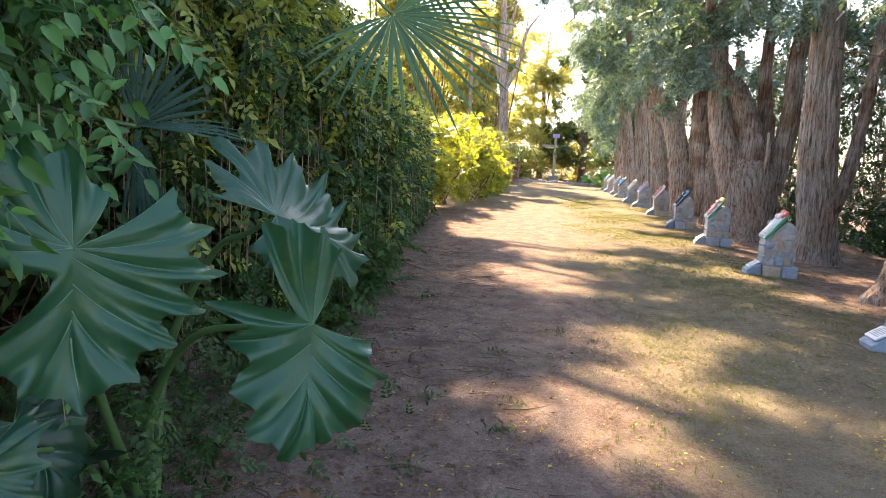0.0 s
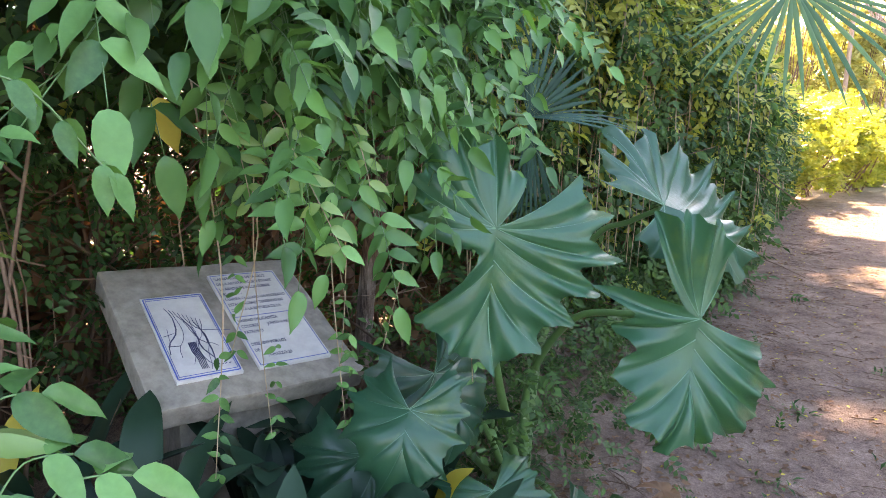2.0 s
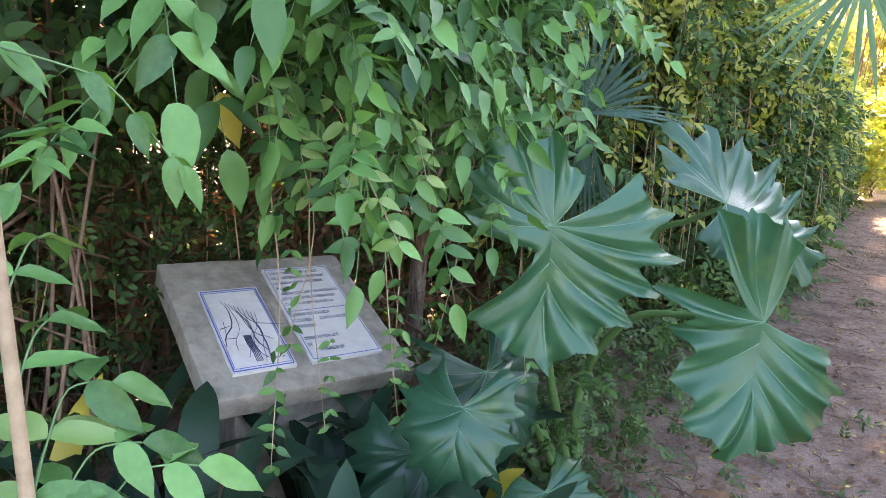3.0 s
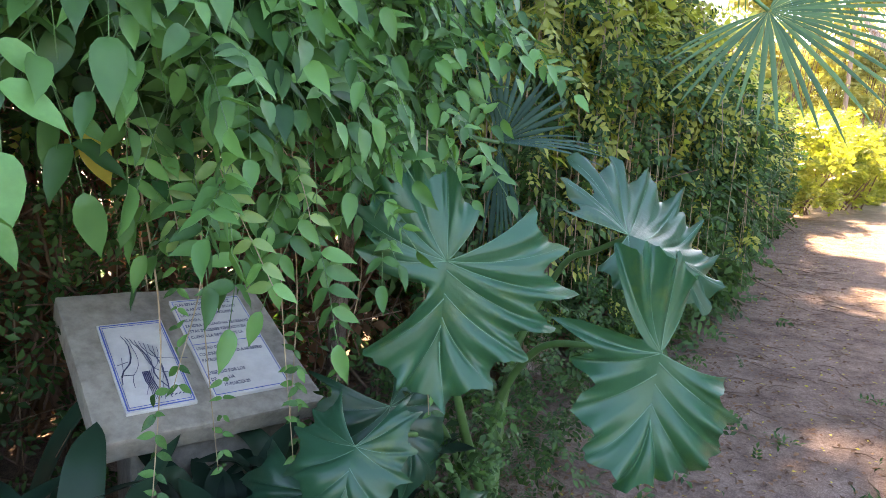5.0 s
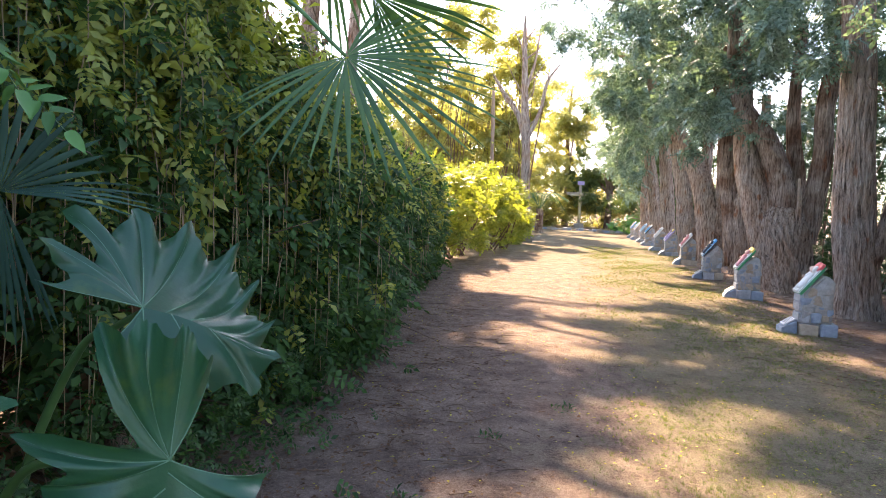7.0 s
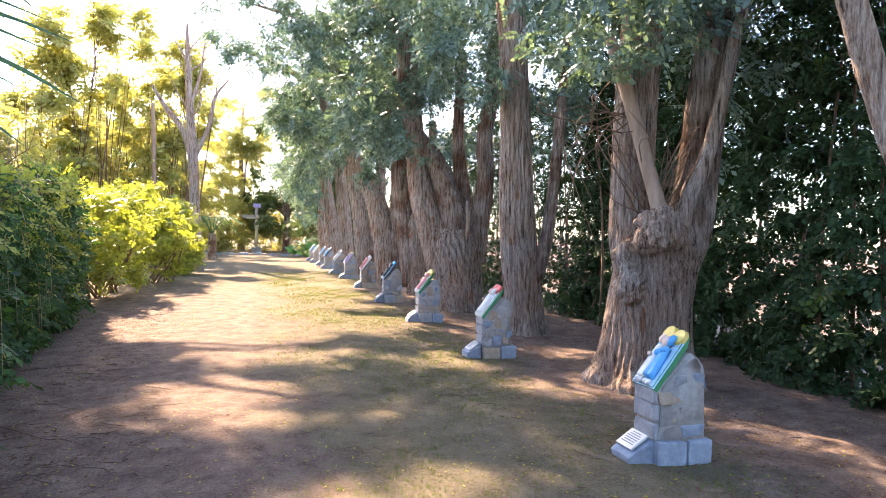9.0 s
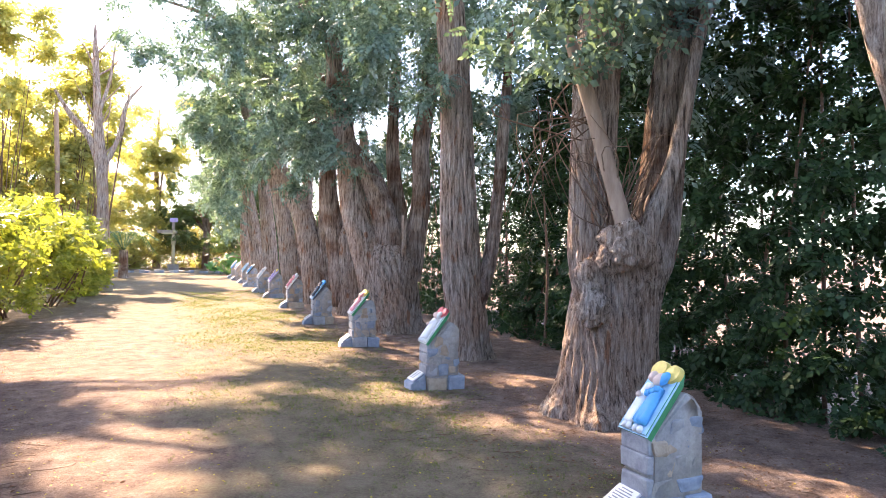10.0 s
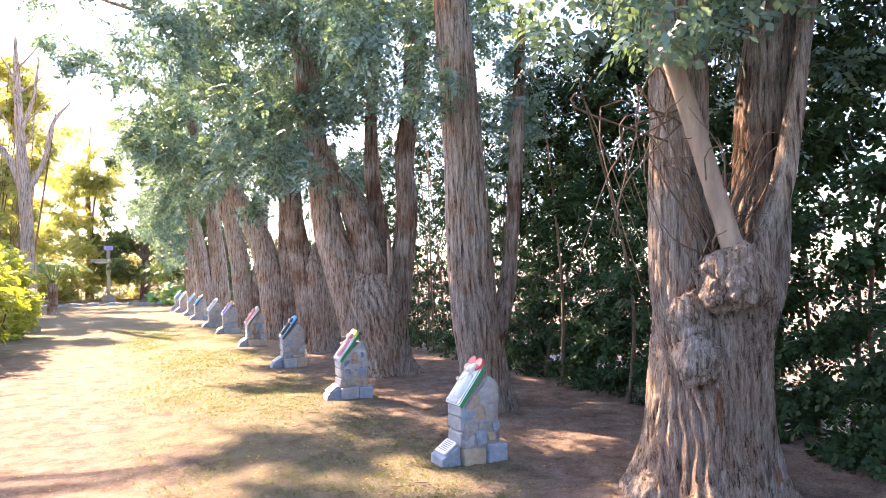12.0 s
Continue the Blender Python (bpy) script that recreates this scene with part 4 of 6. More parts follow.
# ---------------------------------------------------------------- great lobed leaves by the path
def blade(junction, tip, side, lobes, pleat=0.05, cup=0.1, curl=0.15, fold_l=0.0, fold_r=0.0, seed=0, notch=0.16, res=10, wave=0.03):
    """A leathery lobed blade. tip and side span its plane; lobes are (angle from the tip in degrees, reach, depth of the
    cut after it), from one side of the stalk's cleft round to the other. Side veins leave the midrib one after the other,
    the skin between them swells and the margin waves. Returns blade corners, faces and vein lines."""
    m = Vector(tip).normalized()
    s = Vector(side)
    s = (s - m * s.dot(m)).normalized()
    n = m.cross(s)
    R = np.array((s, m, n)).T
    ang = np.radians([q[0] for q in lobes])
    reach = np.array([q[1] for q in lobes])
    cut = np.array([q[2] if len(q) > 2 else notch for q in lobes])
    size = reach.max()
    ends = np.stack([reach * np.sin(ang), reach * np.cos(ang)], -1)
    start = np.stack([np.zeros(len(ang)), np.maximum(0, 0.55 * (ends[:, 1] - 0.4 * np.abs(ends[:, 0])))], -1)
    start[np.abs(ang) > 1.5] = 0
    nr = 18
    t = np.linspace(0, 1, nr)

    def vein(k, q):
        """Places along vein k, bowed towards the leaf's tip."""
        q = np.asarray(q)[..., None]
        d = ends[k] - start[k]
        perp = np.array([-d[1], d[0]]) * (1 if d[0] > 0 else -1)
        return start[k] + d * q + perp * 0.22 * q * (1 - q) * np.minimum(1, 3 * abs(math.sin(ang[k])))

    cols, puff, edge_len = [], [], []
    for k in range(len(ang) - 1):
        for e in np.linspace(0, 1, res + 1)[(1 if k else 0):]:
            q = t * (1 - cut[k] * (1 - (2 * e - 1) ** 2) ** (2.6 if cut[k] > 0.5 else 2.0))
            q = q * (1 + 0.028 * math.sin((k + e) * 12.6 + seed) + 0.018 * math.sin((k + e) * 27.0))
            f = e * e * (3 - 2 * e) * 0.5 + e * 0.5
            cols.append(vein(k, q) * (1 - f) + vein(k + 1, q) * f)
            puff.append(math.sin(math.pi * e) * (0.75 + 0.4 * math.sin(2.1 * k + seed)))
            edge_len.append(k + e)
    C = np.stack(cols, 1)
    puff, el = np.array(puff)[None], np.array(edge_len)[None]
    x, y = C[..., 0], C[..., 1]
    tt = t[:, None]
    k = np.hypot(x, y) / size
    z = pleat * size * puff * np.sin(tt * 2.35) * np.minimum(1, k * 1.6 + 0.15)
    z -= cup * size * k ** 2 + curl * size * k ** 3.5
    z += wave * size * tt ** 4 * (np.sin(el * 6.28 + seed) + 0.7 * np.sin(el * 11.3 + 2 * seed))
    z += 0.075 * size * np.sin(3.6 * k + 2 * np.arctan2(x, y + 1e-6) + seed) * np.minimum(k * 1.5, 1)
    z += 0.006 * size * np.sin(el * 23 + 9 * k) * tt
    z -= fold_l * np.maximum(-x, 0) + fold_r * np.maximum(x, 0)
    P = np.stack([x, y, z], -1).reshape(-1, 3) @ R.T + np.array(junction)
    nt = C.shape[1]
    i, j = np.meshgrid(np.arange(nr - 1), np.arange(nt - 1), indexing="ij")
    F = np.stack([i * nt + j, i * nt + j + 1, (i + 1) * nt + j + 1, (i + 1) * nt + j], -1).reshape(-1, 4)[:, ::-1]
    G = P.reshape(nr, nt, 3)
    veins = []
    for q in range(len(ang)):
        w = 0.0036 if abs(ang[q]) < 0.12 else 0.0019
        line = G[:, q * res] - np.array(n) * 0.0004
        veins.append([(*line[c], size / 0.4 * w * (1 - 0.88 * c / (nr - 1))) for c in range(0, nr - 1, 2)])
    return P, F, veins


def even_lobes(count, size, seed, cleft=28):
    r = np.random.default_rng(seed)
    a = np.linspace(-180 + cleft, 180 - cleft, count)
    return [(float(v + r.normal() * 4), float(size * (1 - 0.2 * math.sin(math.radians(abs(v))) + r.normal() * 0.07))) for v in a]


elephant = thing("elephant_ear_plant", "philodendron with huge leathery lobed dark green leaves", "plant", (-0.95, 2.75, 0))
O = np.array((-0.95, 2.75, 0))


def big_leaf(junction, tip, side, lobes, petiole, **kw):
    P, F, veins = blade(junction, tip, side, lobes, **kw)
    lf = link("leaf", mesh_np("leaf", P - O, F, M_ELEPHANT, True), elephant)
    for v in veins:
        tubes("vein", [[(x - O[0], y - O[1], z - O[2], w) for x, y, z, w in v]], 12, 6, M_VEIN, lf)
    if petiole:
        tubes("petiole", [[(x - O[0], y - O[1], z - O[2], w) for x, y, z, w in petiole]], 24, 10, M_PETIOLE, elephant)


big_leaf((-0.86, 2.11, 1.165), (0.06, -0.12, -1), (0.73, 0.68, -0.06),
         [(-212, 0.16, 0.12), (-180, 0.25, 0.14), (-158, 0.27, 0.1), (-136, 0.28, 0.12), (-116, 0.3, 0.2), (-94, 0.24, 0.8), (-38, 0.33, 0.1), (-16, 0.365, 0.12), (3, 0.4, 0.14), (24, 0.36, 0.2), (44, 0.35, 0.26), (62, 0.36, 0.3), (80, 0.385, 0.26), (100, 0.34, 0.12), (124, 0.285)],
         [(-0.86, 2.13, 1.155, 0.009), (-0.93, 2.25, 1.05, 0.011), (-1.0, 2.45, 0.7, 0.014), (-1.0, 2.7, 0.2, 0.02), (-0.97, 2.75, 0.0, 0.022)], seed=3, pleat=0.055, cup=0.02, curl=0.06, wave=0.06)
big_leaf((-0.39, 2.585, 0.89), (-0.03, -0.2, -1), (0.8, 0.55, -0.05),
         [(-198, 0.25, 0.1), (-180, 0.31, 0.1), (-163, 0.335, 0.1), (-148, 0.36, 0.75), (-98, 0.325, 0.28), (-76, 0.26, 0.2), (-48, 0.31, 0.12), (-27, 0.385, 0.12), (-8, 0.43, 0.14), (10, 0.39, 0.2), (28, 0.4, 0.16), (45, 0.4, 0.3), (61, 0.385, 0.35), (80, 0.27)],
         [(-0.39, 2.6, 0.885, 0.009), (-0.6, 2.62, 0.86, 0.011), (-0.82, 2.68, 0.78, 0.013), (-1.0, 2.78, 0.45, 0.017), (-0.98, 2.78, 0.0, 0.022)], seed=5, pleat=0.055, cup=0.02, curl=0.05, fold_r=0.08, wave=0.06)
big_leaf((-0.57, 2.79, 1.2), (0.74, 0.57, -0.36), (-0.31, 0.77, 0.56),
         [(-120, 0.14), (-75, 0.2), (-40, 0.26), (-15, 0.38), (2, 0.44, 0.16), (20, 0.42, 0.16), (38, 0.415, 0.14), (56, 0.46, 0.18), (76, 0.42, 0.2), (102, 0.36, 0.22), (134, 0.34, 0.45), (160, 0.28, 0.3), (184, 0.25)],
         [(-0.57, 2.8, 1.19, 0.009), (-0.7, 2.88, 1.12, 0.01), (-0.85, 2.95, 1.02, 0.012), (-1.02, 2.95, 0.6, 0.016), (-1.0, 2.8, 0.0, 0.022)], seed=8, pleat=0.05, cup=0.03, curl=0.06, fold_l=0.6, wave=0.06)
for k, (jn, tp, sd, sz) in enumerate([((-1.08, 2.2, 0.68), (0.55, 0.1, -0.75), (0.35, 0.8, 0.1), 0.3), ((-0.86, 2.2, 0.36), (0.55, -0.4, -0.35), (0.6, 0.7, 0.1), 0.22), ((-0.66, 2.3, 0.3), (0.6, -0.5, -0.3), (0.6, 0.7, 0.15), 0.19),
                                      ((-0.98, 1.9, 0.7), (0.2, -0.6, -0.7), (0.7, 0.3, 0.0), 0.22), ((-1.15, 1.95, 0.5), (0.5, -0.3, -0.6), (0.6, 0.6, 0.1), 0.24)]):
    big_leaf(jn, tp, sd, even_lobes(12, sz, 50 + k), [(jn[0], jn[1] + 0.02, jn[2] - 0.01, 0.007), ((jn[0] - 1.05) / 2, (jn[1] + 2.7) / 2 + 0.05, jn[2] * 0.75, 0.01), (-0.98, 2.72, 0.0, 0.018)], seed=11 + 3 * k, pleat=0.06, cup=0.16, curl=0.25, notch=0.2)
# fallen ones at its foot
for k, (p, tipd, sided, size, mat, lab) in enumerate([((-0.5, 2.95, 0.11), (0.6, 0.5, -0.12), (-0.5, 0.7, 0.2), 0.12, M_DEAD, "small withered fallen lobed leaf"),
                                                      ((-0.42, 2.78, 0.08), (0.5, -0.6, -0.2), (0.6, 0.5, 0.3), 0.18, M_DEAD, "dry brown crumpled fallen leaf")]):
    P, F, veins = blade(p, tipd, sided, even_lobes(9, size, 70 + k), seed=30 + k, cup=0.3, curl=0.3, pleat=0.1, notch=0.4)
    tagged(link("fallen_leaf", mesh_np("fallen_leaf", P, F, mat, True)), lab, "leaf")

# ---------------------------------------------------------------- broad strap leaves round the slab
def strap_leaf(base, top, width, sag, mat, parent, o):
    """A broad upright blade that arches over: pointed, folded along the midrib."""
    b, t = np.array(base, float), np.array(top, float)
    mid = (b + t) / 2 + np.array([0, 0, sag])
    c = spline([(*b, 0.0), (*mid, 1.0), (*t, 0.0)], 13)[:, :3]
    d = np.gradient(c, axis=0)
    s = unit(np.cross(d, (0, 0, 1.0)))
    nrm = unit(np.cross(s, d))
    w = width * np.sin(np.linspace(0.12, 1, 13) * math.pi) ** 0.7 / 2
    v = np.stack([c - s * w[:, None] + nrm * w[:, None] * 0.35, c, c + s * w[:, None] + nrm * w[:, None] * 0.35], 1).reshape(-1, 3)
    f = [(3 * i + k, 3 * i + k + 1, 3 * i + k + 4, 3 * i + k + 3) for i in range(12) for k in range(2)]
    link("leaf", mesh_np("leaf", v - o, f, mat, True), parent)


def strap_plant(x, y, n, seed, reach=0.45, lab="clump of broad dark green strap leaves"):
    r = np.random.default_rng(seed)
    o = np.array((x, y, 0.0))
    pl = thing("strap_leaf_plant", lab, "plant", o, "strap-leaf plants round the slab")
    for k in range(n):
        a = r.uniform(0, 6.28)
        ln = reach * r.uniform(0.6, 1.15)
        top = o + np.array((math.cos(a) * ln * 0.8, math.sin(a) * ln * 0.8, r.uniform(0.34, 0.66) * (0.6 + 0.7 * reach)))
        strap_leaf(o + np.array((math.cos(a) * 0.03, math.sin(a) * 0.03, 0.0)), top, r.uniform(0.075, 0.12), r.uniform(0.1, 0.22), M_YELLOW if r.random() < 0.06 else M_STRAP, pl, o)


for k, (x, y, n, rch) in enumerate([(-1.15, 1.75, 11, 0.5), (-1.5, 1.45, 10, 0.6), (-1.0, 1.45, 10, 0.5), (-1.35, 2.55, 8, 0.45), (-1.05, 2.05, 9, 0.42), (-1.75, 1.15, 9, 0.6), (-1.2, 1.1, 9, 0.5), (-0.85, 1.85, 7, 0.35), (-2.0, 1.5, 8, 0.7), (-0.8, 1.3, 7, 0.4), (-1.42, 1.88, 10, 0.4), (-1.32, 2.12, 10, 0.4), (-1.22, 2.34, 9, 0.4)]):
    strap_plant(x, y, n, 300 + k, rch)

# ---------------------------------------------------------------- fan palms
def fan(parent, o, hub, axis, face, radius, count, spread, seed, mat, split=0.35, droop=0.15, name="frond"):
    """A fan of narrow folded segments joined near the hub."""
    r = np.random.default_rng(seed)
    a = unit(np.array(axis, float))
    s = unit(np.cross(a, face))
    n = np.cross(s, a)
    vs, fs = [], []
    for k in range(count):
        th = (k / (count - 1) - 0.5) * spread + r.normal() * 0.02
        d = a * math.cos(th) + s * math.sin(th)
        q = np.cross(n, d)
        L = radius * (0.8 + 0.2 * math.cos(th * 0.9)) * r.uniform(0.9, 1.06)
        half = L * spread / count * 0.5
        dr = droop * r.uniform(0.4, 1.7)
        base = len(vs)
        for t, w in ((0.02, 0.04), (split, split * 1.0), (0.62, split * 0.85), (0.85, split * 0.5), (1.0, 0.01)):
            c = np.array(hub) + d * L * t - n * 0.05 * L * t * t - np.array((0, 0, 1.0)) * dr * L * t ** 3
            wv = half * (w if t > split else t)
            up = n * half * 0.5 * (t < 0.7)
            vs += [c - q * wv, c + up * wv / half, c + q * wv]
        for i in range(4):
            b = base + 3 * i
            fs += [(b, b + 1, b + 4, b + 3), (b + 1, b + 2, b + 5, b + 4)]
    return link(name, mesh_np(name, np.array(vs) - o, fs, mat, False), parent)


def stalk(parent, o, pts, mat=M_PETIOLE):
    tubes("stalk", [[(x - o[0], y - o[1], z - o[2], w) for x, y, z, w in pts]], 24, 8, mat, parent)


o = np.array((-1.6, 4.6, 0.0))
palm = thing("fan_palm", "fan palm with stiff radiating green fronds in the hedge", "palm", o)
limb("trunk", [(0, 0, -0.1, 0.13), (0, 0, 1.2, 0.11), (0.05, 0, 2.3, 0.1)], 30, 16, M_BARK_DARK, palm, 400, 9, 0.08)
fan(palm, o, (-0.36, 4.1, 2.13), (0.72, -0.25, -0.4), (0.1, -0.72, 0.7), 0.76, 32, 3.9, 401, M_FAN, 0.3, 0.05)
stalk(palm, o, [(-1.55, 4.6, 2.2, 0.016), (-1.2, 4.45, 2.5, 0.014), (-0.75, 4.25, 2.45, 0.012), (-0.36, 4.1, 2.13, 0.009)])
fan(palm, o, (-0.3, 4.35, 2.48), (0.75, 0.0, 0.25), (0.2, -0.8, -0.55), 0.68, 28, 3.6, 402, M_FAN, 0.3, 0.1)
stalk(palm, o, [(-1.55, 4.6, 2.25, 0.016), (-1.1, 4.5, 2.6, 0.014), (-0.3, 4.35, 2.48, 0.009)])
fan(palm, o, (-0.7, 4.9, 3.0), (0.4, 0.5, 0.4), (0.3, -0.6, -0.3), 0.8, 26, 3.6, 403, M_FAN, 0.4, 0.2)
stalk(palm, o, [(-1.55, 4.65, 2.25, 0.016), (-1.3, 4.7, 2.8, 0.014), (-0.7, 4.9, 3.0, 0.009)])
o = np.array((-1.75, 2.9, 0.0))
palm2 = thing("fan_palm", "young fan palm with drooping shaded fronds", "palm", o)
limb("trunk", [(-0.2, 0.1, -0.1, 0.05), (-0.15, 0.08, 0.8, 0.04), (0.03, 0, 1.5, 0.03)], 20, 12, M_BARK_DARK, palm2, 410, 7, 0.08)
fan(palm2, o, (-1.2, 3.1, 1.475), (0.3, 0.25, 0.8), (0.75, -0.6, 0.05), 0.36, 12, 1.6, 411, M_FAN_SHADED, 0.5, 0.05)
fan(palm2, o, (-1.2, 3.1, 1.475), (0.1, 0.05, -1), (0.75, -0.6, 0.1), 0.5, 9, 0.5, 412, M_FAN_SHADED, 0.6, 0.0)
fan(palm2, o, (-1.2, 3.1, 1.475), (0.8, 0.6, 0.1), (0.1, -0.3, 0.9), 0.5, 6, 0.7, 416, M_FAN_SHADED, 0.4, 0.12)
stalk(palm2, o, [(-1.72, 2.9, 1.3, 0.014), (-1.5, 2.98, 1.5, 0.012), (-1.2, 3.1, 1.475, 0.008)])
fan(palm2, o, (-1.27, 2.8, 2.1), (0.1, 0.05, -1), (0.72, -0.68, 0.1), 0.42, 13, 1.5, 413, M_FAN_SHADED, 0.35, 0.0)
stalk(palm2, o, [(-1.72, 2.9, 1.45, 0.014), (-1.6, 2.85, 2.0, 0.012), (-1.27, 2.8, 2.1, 0.008)])

# ---------------------------------------------------------------- vine-grown hedge along the path
FACE_Y = [-6, 0.0, 1.0, 2.4, 3.2, 4.3, 5.4, 6.8, 10, 14, 17.5]
FACE_X = [-1.6, -2.1, -2.35, -2.2, -1.75, -1.35, -1.05, -0.75, -1.0, -0.8, -0.9]
TOP_Y = [-6, 1, 4.2, 5.2, 6.5, 8, 11, 17.5]
TOP_Z = [3.6, 3.8, 3.9, 3.2, 2.6, 2.3, 2.3, 2.5]


def face_x(y):
    return np.interp(y, FACE_Y, FACE_X)


VSPRIG = sprig(3, CHEAP, 1.0, 0.4)
VSPRIG_FINE = sprig(3, small_leaf(0.5, 0.1), 1.0, 0.38)


def vine_section(y0, y1, strands, seed, mat, sun_mat, sun_share, size, label, depth=1.1, template=None, sun_from=None):
    r = np.random.default_rng(seed)
    o = np.array((-1.5, (y0 + y1) / 2, 0.0))
    hedge = thing("vine_hedge", label, "hedge", o, "vine hedge along the path")
    # hanging strands with sprays along them
    ys = r.uniform(y0, y1, strands)
    back = r.uniform(0, 1, strands) ** 1.4 * depth
    top = np.interp(ys, TOP_Y, TOP_Z) * r.uniform(0.55, 1.0, strands)
    bot = np.maximum(0.05, top - r.uniform(0.7, 2.6, strands))
    pos, lines = [], []
    for y, b, t, z in zip(ys, back, top, bot):
        if 2.65 < y < 3.7 and r.random() < 0.8:
            continue
        x = face_x(y) - b
        k = max(3, int((t - z) / 0.085))
        s = np.linspace(0, 1, k)
        sway = 0.09 * np.sin(s * 5 + y * 7) + r.normal() * 0.12 * s
        px = x + sway * 0.7 + 0.15 * (1 - s) * 0
        py = y + 0.1 * np.cos(s * 4 + y * 3) + r.normal() * 0.15 * s
        pz = t + (z - t) * s
        pos.append(np.stack([px, py, pz], -1))
        lines.append([(px[0] - o[0], py[0] - o[1], t, 0.005), (px[k // 2] - o[0], py[k // 2] - o[1], pz[k // 2], 0.004), (px[-1] - o[0], py[-1] - o[1], z, 0.0025)])
    pos = np.vstack(pos)
    n = len(pos)
    pos += r.normal(size=(n, 3)) * 0.07
    out = np.array((0.8, -0.25, 0))
    d = unit(r.normal(size=(n, 3)) * 0.95 + out * 0.6 + (0, 0, -0.35))
    nr = unit(r.normal(size=(n, 3)) * 0.5 + out * 0.6 + (0, 0, 0.8))
    sz = r.uniform(*size, n)
    # more yellow-green leaves higher up: sunlight on the hedge, painted by leaf colour
    pick = r.random(n) < sun_share * np.clip((pos[:, 2] - 0.7) / 1.2, 0.15, 1.4)
    tp = template or VSPRIG
    for mask, m in ((~pick, mat), (pick, sun_mat)):
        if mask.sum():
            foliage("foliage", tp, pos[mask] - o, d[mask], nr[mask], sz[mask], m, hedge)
    tubes("hanging_stem", lines[::6], 6, 4, M_CANE, hedge, kind="stuff")
    # dark dry tangle inside
    m = int(strands * 2.2)
    yy = r.uniform(y0, y1, m)
    xx = face_x(yy) - 0.25 - r.random(m) * (depth + 0.2)
    zz = r.random(m) * np.interp(yy, TOP_Y, TOP_Z)
    tl = []
    for x, y, z in zip(xx, yy, zz):
        q = r.normal(size=3) * (0.25, 0.3, 0.35)
        w = r.uniform(0.002, 0.007)
        tl.append([(x - o[0], y - o[1], z, w), (x + q[0] - o[0], y + q[1] - o[1], max(0.0, z + q[2]), w), (x + 2 * q[0] * r.random() - o[0], y + 2 * q[1] - o[1], max(0.0, z + 1.6 * q[2]), w * 0.5)])
    tubes("dry_tangle", tl, 4, 3, M_TWIG, hedge, kind="stuff")
    m = int((y1 - y0) * (900 if 0.5 < y0 < 4 else 300))
    yy = r.uniform(y0, y1, m)
    p = np.stack([face_x(yy) - 0.35 - r.random(m) * (depth + 0.1), yy, r.random(m) ** 0.8 * np.interp(yy, TOP_Y, TOP_Z)], -1)
    foliage("dry_foliage", VSPRIG, p - o, rand_dirs(m, (0, 0, -0.5)), rand_dirs(m), r.uniform(0.14, 0.27, m), M_DEAD, hedge)
    # leafy backing added inside, which blocks the daylight behind and keeps the hedge dark
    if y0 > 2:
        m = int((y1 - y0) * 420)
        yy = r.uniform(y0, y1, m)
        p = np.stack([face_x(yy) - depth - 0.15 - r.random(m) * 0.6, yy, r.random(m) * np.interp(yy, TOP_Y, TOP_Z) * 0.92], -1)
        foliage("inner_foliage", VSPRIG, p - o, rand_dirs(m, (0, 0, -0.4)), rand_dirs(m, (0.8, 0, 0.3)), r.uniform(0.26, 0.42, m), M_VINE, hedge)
    # main stems rising from the ground
    ml = []
    for y in np.arange(y0 + 0.2, y1, 0.55):
        x = face_x(y) - 0.5 - 0.3 * r.random()
        ml.append([(x - o[0], y - o[1], -0.05, 0.03), (x + 0.1 * r.normal() - o[0], y + 0.15 * r.normal() - o[1], 1.0, 0.022), (x + 0.2 * r.normal() - o[0], y + 0.3 * r.normal() - o[1], float(np.interp(y, TOP_Y, TOP_Z)) * 0.9, 0.01)])
    tubes("woody_stem", ml, 14, 7, M_TWIG, hedge, kind="stuff")
    return hedge


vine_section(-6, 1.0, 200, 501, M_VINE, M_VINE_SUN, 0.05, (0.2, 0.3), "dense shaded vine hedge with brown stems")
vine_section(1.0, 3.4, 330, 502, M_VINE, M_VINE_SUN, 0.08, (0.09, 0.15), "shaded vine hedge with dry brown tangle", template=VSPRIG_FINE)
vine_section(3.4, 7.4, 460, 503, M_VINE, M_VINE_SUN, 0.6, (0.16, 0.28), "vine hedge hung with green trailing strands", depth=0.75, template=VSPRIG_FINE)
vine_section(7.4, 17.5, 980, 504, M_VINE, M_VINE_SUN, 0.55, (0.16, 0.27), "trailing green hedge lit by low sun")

# single strands that hang free before the hedge, leafy above and bare at the end
o = np.array((-1.2, 6.0, 0.0))
strands = thing("hanging_strands", "long thin vine strands hanging free of the hedge", "vine", o)
r4 = np.random.default_rng(515)
lines, sp = [], []
for k in range(170):
    y = 3.4 + 8.5 * r4.random() ** 1.3
    x = float(face_x(y)) + r4.uniform(-0.05, 0.28)
    z1 = float(np.interp(y, TOP_Y, TOP_Z)) * r4.uniform(0.6, 0.95)
    z0 = r4.uniform(0.03, 0.7) if k % 3 else r4.uniform(0.7, 1.4)
    a, b = r4.normal() * 0.1, r4.normal() * 0.12
    pts = spline([(x - 0.25, y, z1, 0.004), (x, y + a * 0.4, z1 * 0.75 + z0 * 0.25, 0.0035), (x + a * 0.6, y + a, (z0 + z1) / 2, 0.003), (x + a, y + b, z0, 0.002)], 24)
    lines.append([tuple(q - np.array((*o, 0))) for q in pts[::3]])
    for q in pts[2:int(24 * r4.uniform(0.55, 0.9))]:
        for _ in range(2):
            sp.append((*q[:3], r4.uniform(0.11, 0.2)))
sp = np.array(sp)
n = len(sp)
